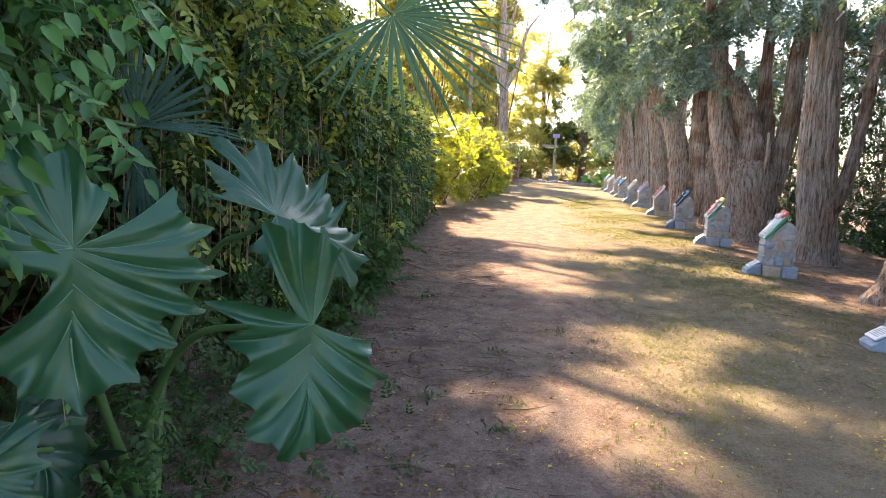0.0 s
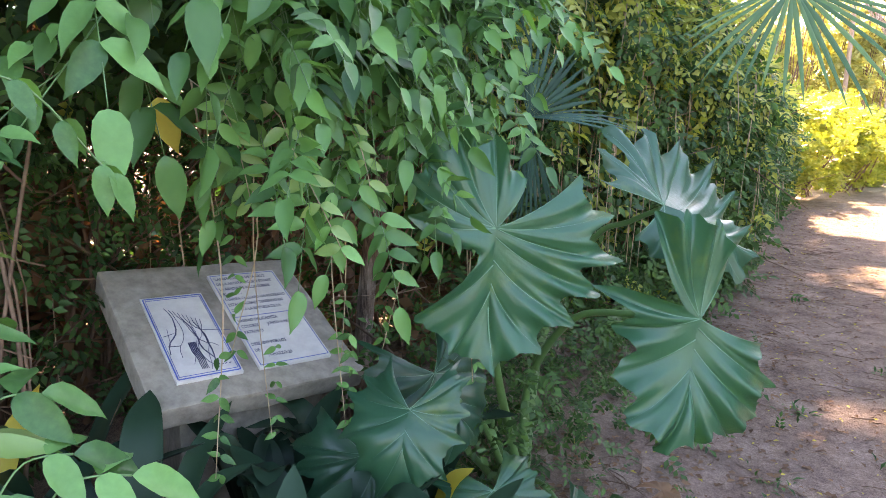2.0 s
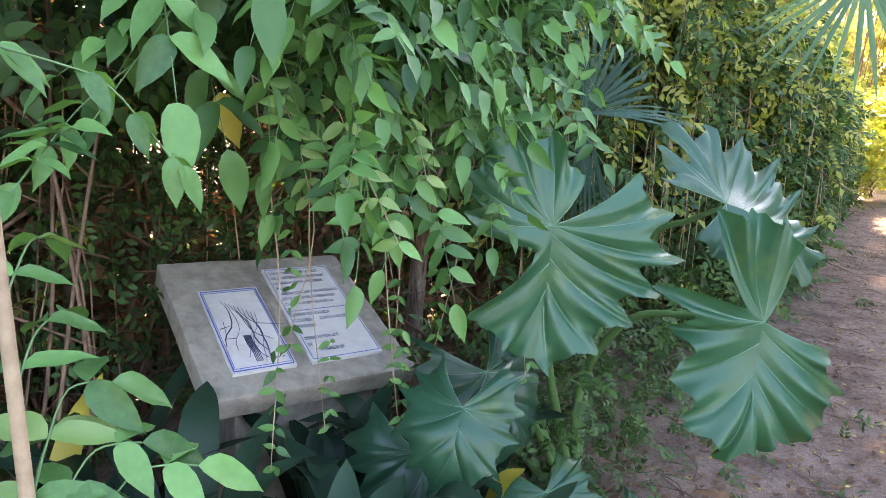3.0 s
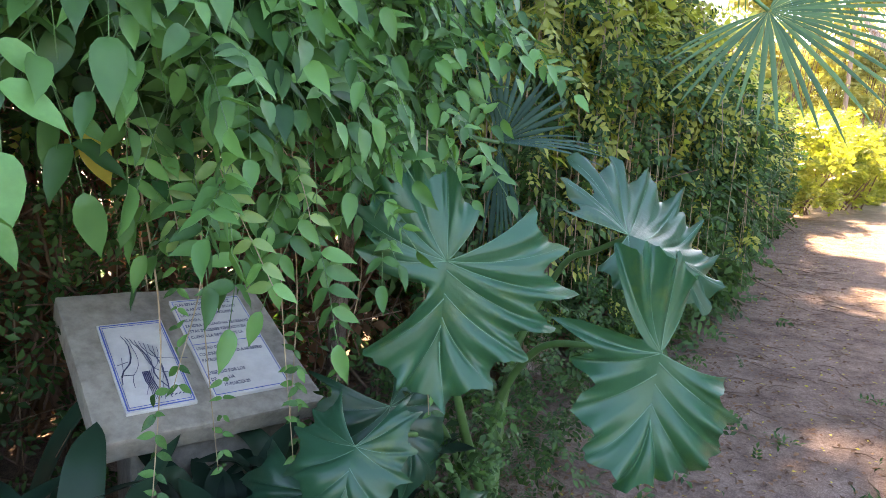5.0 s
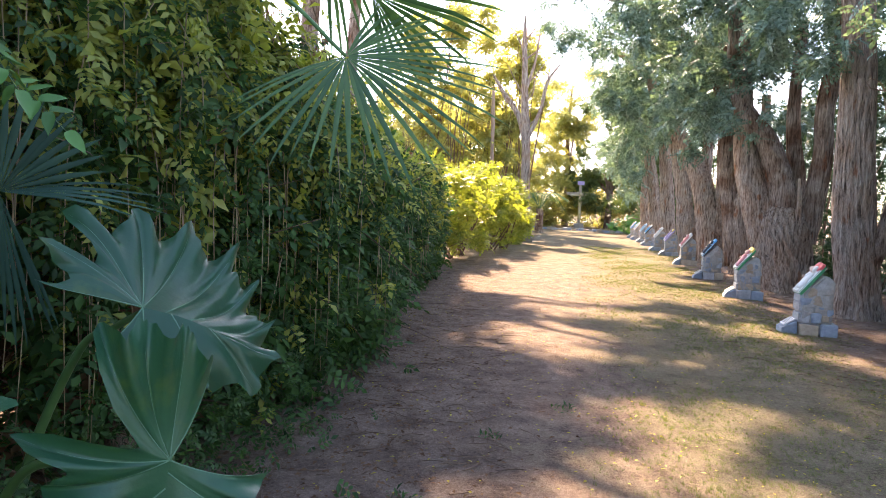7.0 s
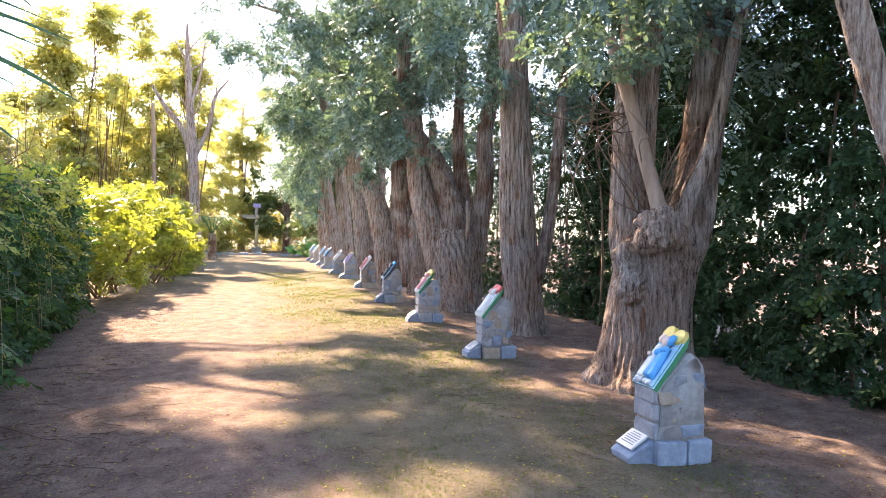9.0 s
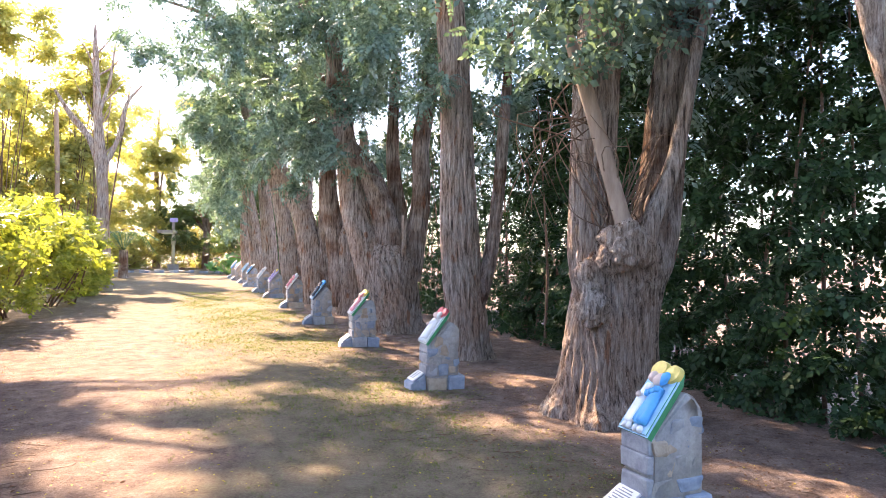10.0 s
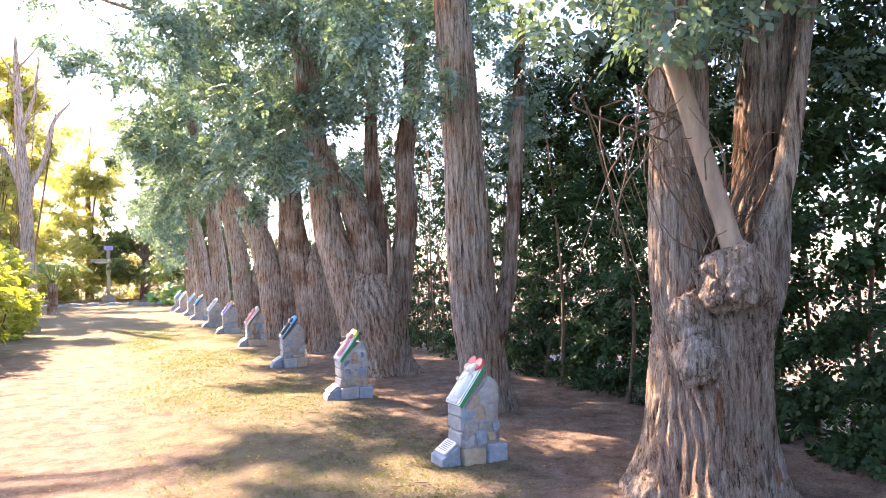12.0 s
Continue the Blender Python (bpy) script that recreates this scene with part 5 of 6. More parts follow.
# upper leaves are more often the sun-coloured copy, lower ones the dark one
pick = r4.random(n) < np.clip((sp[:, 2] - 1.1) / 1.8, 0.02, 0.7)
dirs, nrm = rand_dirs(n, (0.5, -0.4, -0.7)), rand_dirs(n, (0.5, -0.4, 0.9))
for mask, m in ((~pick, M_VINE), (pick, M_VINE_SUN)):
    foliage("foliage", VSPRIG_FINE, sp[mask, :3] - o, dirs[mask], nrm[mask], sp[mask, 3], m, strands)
tubes("stem", lines, 12, 4, M_CANE, strands, kind="stuff")

# low greenery at the hedge's foot
r5 = np.random.default_rng(505)
n = 1200
yy = 2.3 + r5.random(n) ** 1.6 * 3.2
p = np.stack([np.maximum(face_x(yy), -1.15) + r5.normal(size=n) * 0.24 + 0.02, yy, r5.random(n) ** 1.5 * 0.7 + 0.02], -1)
foliage("undergrowth", VSPRIG_FINE, p, rand_dirs(n, (0.4, -0.3, 0.4)), rand_dirs(n, (0, 0, 1.2)), r5.uniform(0.06, 0.13, n), M_VINE)
tagged(bpy.data.objects["undergrowth"], "low leafy undergrowth at the foot of the hedge", "undergrowth", kind="stuff")

# ---------------------------------------------------------------- vine that arches over the slab, leaf by leaf
LEAF_A = leaf_shape(0.44, 0.2, 0.28)
LEAF_MESH = mesh_np("leaf", *LEAF_A, M_VINE_NEAR, True)
LEAF_PALE = mesh_np("leaf", *LEAF_A, M_VINE_PALE, True)
LEAF_YELLOW = mesh_np("leaf", *leaf_shape(0.5, 0.2, 0.3), M_YELLOW, True)


def leaf_ob(parent, o, at, along, normal, size, me):
    y = Vector(along).normalized()
    x = y.cross(Vector(normal)).normalized()
    z = x.cross(y)
    ob = link("leaf", me, parent)
    ob.matrix_local = Matrix(((x.x, y.x, z.x, at[0] - o[0]), (x.y, y.y, z.y, at[1] - o[1]), (x.z, y.z, z.z, at[2] - o[2]), (0, 0, 0, 1))) @ Matrix.Scale(size, 4)
    return ob


o = np.array((-1.9, 1.5, 0.0))
arch = thing("arching_vine", "vine with paired oval leaves arching over the slab", "vine", o)
r6 = np.random.default_rng(606)
stems, leaves = [], []
for k in range(120):
    y0 = r6.uniform(0.95, 2.6)
    drop = 1.4 if y0 < 1.5 else 1.2
    start = np.array((-1.75 - 0.3 * r6.random(), y0 + 0.2 * r6.normal(), r6.uniform(1.7, 2.9)))
    end = np.array((r6.uniform(-1.2, -0.98) - 0.05 * abs(y0 - 1.7), y0 + r6.normal() * 0.3, drop + 1.15 * r6.random() ** 1.3))
    mid = (start + end) / 2 + np.array((0.22, 0, 0.2))
    line = spline([(*start, 0.003), (*mid, 0.0025), (*end, 0.001)], 22)
    stems.append([tuple(q - np.array((*o, 0))) for q in line[::3]])
    tan = unit(np.gradient(line[:, :3], axis=0))
    broad = y0 < 1.5
    for i in range(4, 22, 3 if broad else 2):
        side = unit(np.cross(tan[i], (0, 0, 1.0))) * (-1) ** i
        ax = unit(tan[i] * 0.5 + side * r6.uniform(0.2, 0.9) + np.array((0.5, -0.3, -0.15)) + r6.normal(size=3) * 0.4)
        face = unit(np.array((0.4, -0.35, 0.85)) + r6.normal(size=3) * 0.45)
        across = unit(np.cross(ax, face))
        pairs, ln, lf, u = (2, r6.uniform(0.13, 0.2), r6.uniform(0.07, 0.11), r6.random()) if broad else (4, r6.uniform(0.17, 0.27), r6.uniform(0.055, 0.08), r6.random())
        rach = [line[i, :3] + ax * ln * q + np.array((0, 0, -0.35 * ln * q * q)) for q in (0.0, 0.5, 1.0)]
        stems.append([(*(q - o), 0.0012) for q in rach])
        for q in range(pairs):
            f = 0.3 + 0.62 * q / pairs
            base = line[i, :3] + ax * ln * f + np.array((0, 0, -0.35 * ln * f * f))
            for sd in (-1, 1):
                dv = unit(ax * 0.55 + across * sd + np.array((0, 0, -0.2)) + r6.normal(size=3) * 0.22)
                leaves.append((base, dv, unit(face + r6.normal(size=3) * 0.16), lf * r6.uniform(0.85, 1.1), u))
        leaves.append((rach[2], unit(ax + np.array((0, 0, -0.5))), face, lf * 1.15, u))
# the leaves on the near side stand singly, the rest in one piece
leaves.sort(key=lambda q: q[0][1] - 0.8 * q[0][0])
for p, dv, nv, sz, u in leaves[:300]:
    leaf_ob(arch, o, p, dv, nv, sz, LEAF_PALE if u < 0.1 else LEAF_YELLOW if u < 0.115 else LEAF_MESH)
rest = leaves[300:]
foliage("foliage", LEAF_A, np.array([q[0] for q in rest]) - o, np.array([q[1] for q in rest]), np.array([q[2] for q in rest]), np.array([q[3] for q in rest]), M_VINE_REST, arch)
tubes("stem", stems, 9, 4, M_PETIOLE, arch, kind="stuff")
n = 1100
y6 = r6.uniform(0.7, 2.9, n)
p = np.stack([-1.5 - r6.random(n) * 0.9, y6, 1.5 + r6.random(n) * 1.7], -1)
p[:, 0] += 0.25 * np.clip(p[:, 2] - 1.5, 0, 0.9)
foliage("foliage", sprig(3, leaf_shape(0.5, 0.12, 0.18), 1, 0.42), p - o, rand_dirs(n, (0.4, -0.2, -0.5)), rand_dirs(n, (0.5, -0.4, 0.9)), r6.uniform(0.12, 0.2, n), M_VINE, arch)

# hanging sprays that dangle over the tiles
o = np.array((-1.3, 1.75, 0.0))
dang = thing("dangling_vine", "thin vine strands with small leaves hanging over the slab", "vine", o)
lines = []
for k in range(7):
    x, y = -1.45 + 0.06 * k + r6.normal() * 0.06, 1.55 + 0.11 * k + r6.normal() * 0.05
    z0, z1 = 1.5, r6.uniform(0.55, 0.95)
    lines.append([(x - o[0], y - o[1], z0, 0.003), (x + 0.06 * r6.normal() - o[0], y + 0.06 * r6.normal() - o[1], (z0 + z1) / 2, 0.0025), (x + 0.05 - o[0], y - o[1], z1, 0.0015)])
    for z in np.arange(z1, z1 + 0.3, 0.05):
        for s in (-1, 1):
            leaf_ob(dang, o, (x + 0.045, y + 0.02, z), (s * 0.6 + 0.4 * r6.normal(), s * 0.6 + 0.3 * r6.normal(), -0.4 + 0.4 * r6.normal()), (0.6 + 0.3 * r6.normal(), -0.5, 0.7), r6.uniform(0.03, 0.05), LEAF_MESH)
for pts, lf in (([(-1.283, 1.581, 1.479), (-1.161, 1.594, 1.458), (-1.092, 1.59, 1.355), (-1.013, 1.591, 1.244), (-0.96, 1.6, 1.15)], 0.058),
                ([(-1.3, 1.5, 1.5), (-1.2, 1.5, 1.44), (-1.15, 1.5, 1.34), (-1.12, 1.5, 1.24)], 0.05), ([(-1.25, 1.75, 1.5), (-1.13, 1.76, 1.46), (-1.05, 1.77, 1.36), (-1.02, 1.78, 1.22)], 0.05)):
    ln = spline([(*p, 0.0014) for p in pts], 19)
    lines.append([tuple(q - np.array((*o, 0))) for q in ln[::3]])
    tn = unit(np.gradient(ln[:, :3], axis=0))
    for i in range(5, 19, 2):
        for sd in (-1, 1):
            dv = tn[i] * 0.5 + sd * np.array((0.75, 0.5, 0.0)) + r6.normal(size=3) * 0.15
            leaf_ob(dang, o, ln[i, :3], dv, unit(np.array((0.5, -0.7, 0.5)) + r6.normal(size=3) * 0.2), lf * r6.uniform(0.8, 1.2), LEAF_PALE if r6.random() < 0.7 else LEAF_MESH)
leaf_ob(dang, o, (-1.35, 1.46, 1.46), (0.3, 0.1, -0.9), (0.55, -0.7, 0.4), 0.12, LEAF_YELLOW)
tubes("stem", lines, 10, 4, M_CANE, dang, kind="stuff")

# sapling close to the camera
o = np.array((-0.93, 0.86, 0.0))
sap = thing("sapling", "sapling with a tan cane and large paired leaves", "plant", o)
tubes("cane", [[(0.08, 0.0, -0.02, 0.01), (0.07, -0.02, 0.6, 0.009), (0.05, -0.03, 1.15, 0.008), (0.02, -0.04, 1.9, 0.005)]], 20, 8, M_CANE, sap)
twigs = []


def leafy_twig(pts, size, pairs, spread, pale, face=(0.35, -0.35, 0.85), droop=-0.25):
    """A thin twig with opposite leaves along it and one at its end."""
    ln = spline([(*p, 0.0016) for p in pts], 2 * pairs + 1)[:, :3]
    twigs.append([(*(q - o), 0.0015) for q in ln])
    tn = unit(np.gradient(ln, axis=0))
    for i in range(1, 2 * pairs, 2):
        ac = unit(np.cross(tn[i], face))
        for sd in (-1, 1):
            dv = tn[i] * 0.5 + ac * sd * spread + np.array((0, 0, droop)) + r6.normal(size=3) * 0.12
            leaf_ob(sap, o, ln[i], dv, unit(np.array(face) + r6.normal(size=3) * 0.2), size * r6.uniform(0.85, 1.15), LEAF_PALE if r6.random() < pale else LEAF_MESH)
    leaf_ob(sap, o, ln[-1], tn[-1] + np.array((0, 0, droop)), face, size * 1.1, LEAF_MESH)


leafy_twig([(-1.02, 0.86, 1.49), (-0.967, 0.9, 1.475), (-0.945, 0.97, 1.455), (-0.934, 1.005, 1.42), (-0.931, 1.047, 1.37), (-0.92, 1.06, 1.35)], 0.062, 4, 0.55, 0.0, (0.3, -0.25, 0.9), -0.35)
leafy_twig([(-0.9, 0.83, 1.2), (-0.98, 0.9, 1.26), (-1.04, 0.955, 1.25)], 0.06, 2, 0.8, 0.1)
leafy_twig([(-0.89, 0.83, 1.1), (-0.94, 0.88, 1.16), (-0.98, 0.93, 1.17)], 0.07, 2, 0.9, 0.1)
leafy_twig([(-0.88, 0.84, 1.0), (-0.92, 0.9, 1.09), (-0.91, 0.95, 1.09)], 0.085, 2, 0.9, 0.3)
leafy_twig([(-0.87, 0.84, 0.95), (-0.87, 0.9, 1.03), (-0.85, 0.95, 1.03)], 0.085, 2, 0.9, 0.3)
leafy_twig([(-0.86, 0.85, 0.9), (-0.84, 0.93, 1.0), (-0.8, 0.99, 1.0)], 0.085, 2, 0.9, 0.3)
leafy_twig([(-0.87, 0.82, 0.95), (-0.9, 0.86, 1.03), (-0.95, 0.9, 1.04)], 0.085, 2, 0.9, 0.6)
leafy_twig([(-0.86, 0.82, 0.88), (-0.86, 0.86, 0.96), (-0.87, 0.89, 0.97)], 0.08, 2, 1.0, 0.4)
tubes("twig", twigs, 12, 5, M_PETIOLE, sap, kind="stuff")

# brown brush behind the slab
o = np.array((-2.0, 1.4, 0.0))
brush = thing("brush", "tangle of bare brown stems behind the slab", "brush", o)
bl, dry = [], []
for k in range(110):
    y = r6.uniform(0.3, 2.7)
    x = (-2.0 if y < 1.45 else -2.75) - 0.6 * r6.random()
    w = r6.uniform(0.003, 0.01)
    ln = np.clip(r6.normal(size=4) * 0.15, -0.25, 0.25)
    bl.append([(x - o[0], y - o[1], -0.03, w), (x + ln[0] - o[0], y + ln[1] - o[1], 0.7, w * 0.9), (x + ln[0] + ln[2] - o[0], y + ln[1] + 1.5 * ln[3] - o[1], r6.uniform(1.2, 2.2), w * 0.6)])
for k in range(220):
    y, z = r6.uniform(0.3, 2.7), r6.uniform(0.9, 1.9)
    x = (-2.0 if y < 1.45 else -2.75) - 0.6 * r6.random()
    w = r6.uniform(0.0025, 0.007)
    q = np.clip(r6.normal(size=3), -1.4, 1.4) * (0.1, 0.2, 0.12)
    dry.append([(x - o[0], y - o[1], z, w), (x + q[0] - o[0], y + q[1] - o[1], z + q[2], w), (x + 2 * q[0] - o[0], y + 2 * q[1] - o[1], z + 1.5 * q[2] - 0.08, w * 0.5)])
tubes("upright_stem", bl, 8, 5, M_TWIG, brush, kind="stuff")
tubes("dry_branch", dry, 8, 5, M_TWIG, brush, kind="stuff")

# ---------------------------------------------------------------- bright bush farther along the path
def bush(at, blobs, count, seed, mat, label, size=(0.2, 0.34), cat="bush"):
    b = thing("bush", label, cat, at)
    crown(b, blobs, count, seed, mat, size, droop=0.0, template=VSPRIG, name="foliage")
    r = np.random.default_rng(seed + 1)
    lines = []
    for c in blobs:
        for _ in range(7):
            a = r.uniform(0, 6.28)
            e = (c[0] + c[3] * 0.7 * math.cos(a), c[1] + c[4] * 0.7 * math.sin(a), c[2] + c[5] * 0.6)
            lines.append([(c[0] * 0.8 + r.normal() * 0.1, c[1] * 0.9 + r.normal() * 0.1, -0.05, 0.025), (e[0] * 0.95, e[1] * 0.97, c[2], 0.015), (*e, 0.005)])
    tubes("stem", lines, 9, 5, M_TWIG, b, kind="stuff")
    return b


# the bushes' yellow-green carries the sunlight that falls on them
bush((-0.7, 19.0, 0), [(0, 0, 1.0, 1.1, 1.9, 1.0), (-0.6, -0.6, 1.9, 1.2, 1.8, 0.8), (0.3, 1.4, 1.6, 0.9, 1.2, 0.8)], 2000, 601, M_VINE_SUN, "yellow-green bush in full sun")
bush((0.4, 23.0, 0), [(0, 0, 1.0, 1.1, 1.9, 1.0), (-0.4, 0, 2.0, 1.2, 1.9, 0.9), (0.5, 1.4, 1.4, 0.8, 1.0, 0.9)], 2000, 611, M_VINE_SUN, "sunlit yellow-green bush beside the lawn")
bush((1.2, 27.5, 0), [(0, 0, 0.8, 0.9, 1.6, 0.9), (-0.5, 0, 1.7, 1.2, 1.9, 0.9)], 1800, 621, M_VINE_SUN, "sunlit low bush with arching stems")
bush((-3.0, 26.0, 0), [(0, 0, 1.6, 1.8, 4.0, 1.6), (0.5, 4, 1.8, 1.8, 3.0, 1.6)], 1800, 631, M_TREE_SUN, "tall sunlit golden bush behind the path")
bush((-3.6, 38.0, 0), [(0, 0, 6.5, 1.6, 1.6, 1.8), (1.2, 0.5, 8.6, 1.5, 1.5, 1.3), (-1.4, 0, 8.2, 1.5, 1.5, 1.6), (0.3, 0, 4.4, 1.5, 1.5, 1.3), (0.4, 0.3, 10.6, 1.7, 1.6, 1.5), (2.2, 0.5, 11.4, 1.4, 1.4, 1.2)], 1700, 641, M_TREE_SUN, "tall airy tree turned golden by hazy sun", (0.5, 0.8), "tree")
bush((0.4, 42.0, 0), [(0, 0, 5.4, 1.7, 1.6, 1.6), (1.4, 0.5, 7.4, 1.5, 1.5, 1.4), (-1.3, 0, 8.0, 1.6, 1.5, 1.5), (0.6, 0, 10.4, 1.8, 1.6, 1.6), (2.3, 0, 9.4, 1.4, 1.4, 1.5)], 1700, 651, M_TREE_SUN, "slender tree turned yellow by sun beyond the lawn", (0.5, 0.8), "tree")

# ---------------------------------------------------------------- dark hedge behind the trees
HR_Y = [-8, 2, 6, 8.4, 10, 12, 14, 20, 30, 46]
HR_X = [4.8, 5.9, 6.55, 7.15, 7.45, 8.0, 8.3, 8.9, 10.0, 11.8]
HLEAF = sprig(3, CHEAP, 1.0, 0.44)


def dark_hedge(y0, y1, count, seed, top=5.2, label="tall dark glossy-leaved hedge with gaps of daylight"):
    r = np.random.default_rng(seed)
    o = np.array((float(np.interp((y0 + y1) / 2, HR_Y, HR_X)) + 0.6, (y0 + y1) / 2, 0.0))
    h = thing("hedge", label, "hedge", o, "dark hedge behind the trees")
    z = r.random(count) ** 1.08 * top
    keep = r.random(count) < np.where((z > 1.1) & (z < 2.4), 0.7, 1.0)
    z = z[keep]
    n = len(z)
    y = r.uniform(y0, y1, n)
    # leaves sit in clumps, with holes between
    y += 0.16 * np.sin(y * 9 + z * 4) + 0.1 * np.sin(y * 21 - z * 7)
    z = np.clip(z + 0.14 * np.sin(z * 11 + y * 5), 0.03, None)
    x = np.interp(y, HR_Y, HR_X) + r.random(n) * 0.9 + 0.12 * np.sin(y * 3 + z * 2)
    d = unit(r.normal(size=(n, 3)) * 0.8 + (-0.6, -0.3, -0.1))
    nr = unit(r.normal(size=(n, 3)) * 0.5 + (-0.5, -0.2, 0.8))
    foliage("foliage", HLEAF, np.stack([x, y, z], -1) - o, d, nr, r.uniform(0.12, 0.2, n), M_HEDGE, h)
    lines = []
    for yy in np.arange(y0, y1, 0.38):
        xx = float(np.interp(yy, HR_Y, HR_X)) + 0.45 + 0.25 * r.normal()
        lines.append([(xx - o[0], yy - o[1], -0.05, 0.028), (xx + 0.1 * r.normal() - o[0], yy + 0.1 * r.normal() - o[1], 1.6, 0.022), (xx + 0.2 * r.normal() - o[0], yy + 0.25 * r.normal() - o[1], 4.4, 0.01)])
    tubes("stem", lines, 12, 6, M_TWIG, h, kind="stuff")
    return h


dark_hedge(-8, 4, 4200, 701)
dark_hedge(4, 9, 17500, 702)
dark_hedge(9, 14, 16500, 703)
dark_hedge(14, 24, 12000, 704)
dark_hedge(24, 46, 5000, 705)

# ---------------------------------------------------------------- far end of the lawn
def far_tree(at, h, blobs, count, seed, mat, label, size=(0.8, 1.4), trunk=0.22, arms=5):
    tr = thing("tree", label, "tree", at, "trees beyond the lawn")
    limb("trunk", [(0, 0, -0.15, trunk * 1.3), (0.1, 0, h * 0.3, trunk), (-0.1, 0.1, h * 0.6, trunk * 0.7), (0.1, 0, h * 0.95, trunk * 0.2)], 26, 16, M_BARK_DARK, tr, seed, 8, 0.08)
    r = np.random.default_rng(seed)
    for b in blobs[:arms]:
        limb("limb", [(0, 0, h * (0.25 if arms > 3 else 0.6), trunk * 0.5), (b[0] * 0.5, b[1] * 0.5, (h * 0.3 + b[2]) / 2 if arms > 3 else b[2] + 0.3, trunk * 0.35), (b[0], b[1], b[2], trunk * 0.12)], 14, 9, M_BARK_DARK, tr, seed + 1, 6, 0.06)
    crown(tr, blobs, count, seed + 3, mat, size, droop=-0.2, template=GUM)
    return tr


def blobs(r, w, lo, hi, n):
    return [(r.uniform(-w, w), r.uniform(-w, w), r.uniform(lo, hi), r.uniform(0.9, 1.7), r.uniform(0.9, 1.7), r.uniform(0.7, 1.3)) for _ in range(n)]


rb = np.random.default_rng(800)
for x, y, h, mat, lab, w in [(2.2, 51, 11, M_TREE_SUN, "golden backlit tree at the end of the lawn", 2.0), (6.6, 57, 13, M_TREE_SUN, "tall sunlit golden tree beyond the cross", 2.6), (-2.0, 52, 11, M_TREE_SUN, "golden-green tree in low sun", 2.6),
                            (-3.0, 42, 7, M_TREE_SUN, "sunlit golden tree behind the bushes", 2.4), (-8, 46, 7, M_TREE_SUN, "sunlit yellow-green tree beyond the hedge", 3.0), (9.6, 54, 11, M_DARKTREE, "dark tree behind the cross", 2.4), (11.5, 48, 10, M_DARKTREE, "dark leafy tree at the lawn's corner", 2.4),
                            (13, 56, 10, M_DARKTREE, "dark green tree in the distance", 3), (3.5, 62, 10, M_TREE_SUN, "tall pale tree in the distance", 3), (-7, 33, 6, M_TREE_SUN, "sunlit yellow-green tree behind the hedge", 2.2)]:
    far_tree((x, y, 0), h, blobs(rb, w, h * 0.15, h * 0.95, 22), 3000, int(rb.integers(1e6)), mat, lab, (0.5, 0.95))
far_tree((10.0, 42.5, 0), 3.2, blobs(rb, 1.2, 0.5, 3.0, 7), 700, 881, M_DARKTREE, "low dark leafy tree by the end of the row", (0.25, 0.5), 0.1)

# bare forked tree among the bushes
at = (2.15, 36.5, 0)
dead = thing("bare_tree", "nearly leafless forked tree with grey trunk", "tree", at)
limb("trunk", rel([(2.21, 36.49, -0.2, 0.32), (2.17, 36.52, 2.12, 0.26), (2.08, 36.56, 4.75, 0.235), (1.93, 36.64, 6.59, 0.2), (1.75, 36.72, 9.74, 0.13), (1.7, 36.8, 11.5, 0.05)], at), 60, 24, M_BARK, dead, 821, 9, 0.06)
limb("limb", rel([(2.06, 36.57, 4.7, 0.16), (1.58, 36.81, 6.32, 0.132), (0.86, 37.18, 7.35, 0.119), (0.18, 37.52, 8.51, 0.06)], at), 30, 14, M_BARK, dead, 822, 7, 0.05)
limb("limb", rel([(2.1, 36.57, 5.0, 0.12), (2.7, 36.4, 6.5, 0.1), (3.0, 36.3, 8.0, 0.08), (3.6, 36.1, 8.9, 0.04)], at), 30, 14, M_BARK, dead, 823, 7, 0.05)
limb("limb", rel([(1.9, 36.6, 7.5, 0.1), (2.3, 36.5, 9.0, 0.07), (2.5, 36.4, 10.6, 0.04)], at), 24, 12, M_BARK, dead, 824, 7, 0.05)

for k in range(11):
    a, z = k * 2.4, 5.5 + 0.45 * k
    limb("branch", [(-0.2 - 0.03 * k, 0.1, z, 0.05), (-0.2 + 0.6 * math.cos(a), 0.1 + 0.3 * math.sin(a), z + 0.7, 0.035), (-0.2 + 1.2 * math.cos(a + 0.3), 0.5 * math.sin(a), z + 1.6, 0.01)], 12, 7, M_BARK, dead, 826 + k, 4, 0.03)
# white post and cypress against the sky
pole = thing("post", "tall weathered pale timber post", "post", (0.3, 40, 0))
limb("shaft", [(0, 0, -0.2, 0.13), (0.0, 0.05, 4.5, 0.115), (-0.1, 0.1, 8.1, 0.1)], 24, 14, M_BARE, pole, 831, 4, 0.02)
cyp = thing("cypress", "slim pointed cypress in hazy light", "tree", (-1.45, 47.7, 0))
limb("trunk", [(0, 0, -0.2, 0.16), (0, 0, 10, 0.03)], 20, 10, M_BARK_DARK, cyp, 833, 6, 0.05)
rc = np.random.default_rng(834)
n = 1500
zc = rc.random(n) * 9.6 + 0.5
rad = 0.55 * np.minimum(1, (10.2 - zc) / 3.5) * rc.random(n) ** 0.4
ac = rc.uniform(0, 6.28, n)
foliage("crown", GUM, np.stack([rad * np.cos(ac), rad * np.sin(ac), zc], -1), rand_dirs(n, (0, 0, 1.5)), rand_dirs(n), rc.uniform(0.25, 0.45, n), M_DARKTREE, cyp)

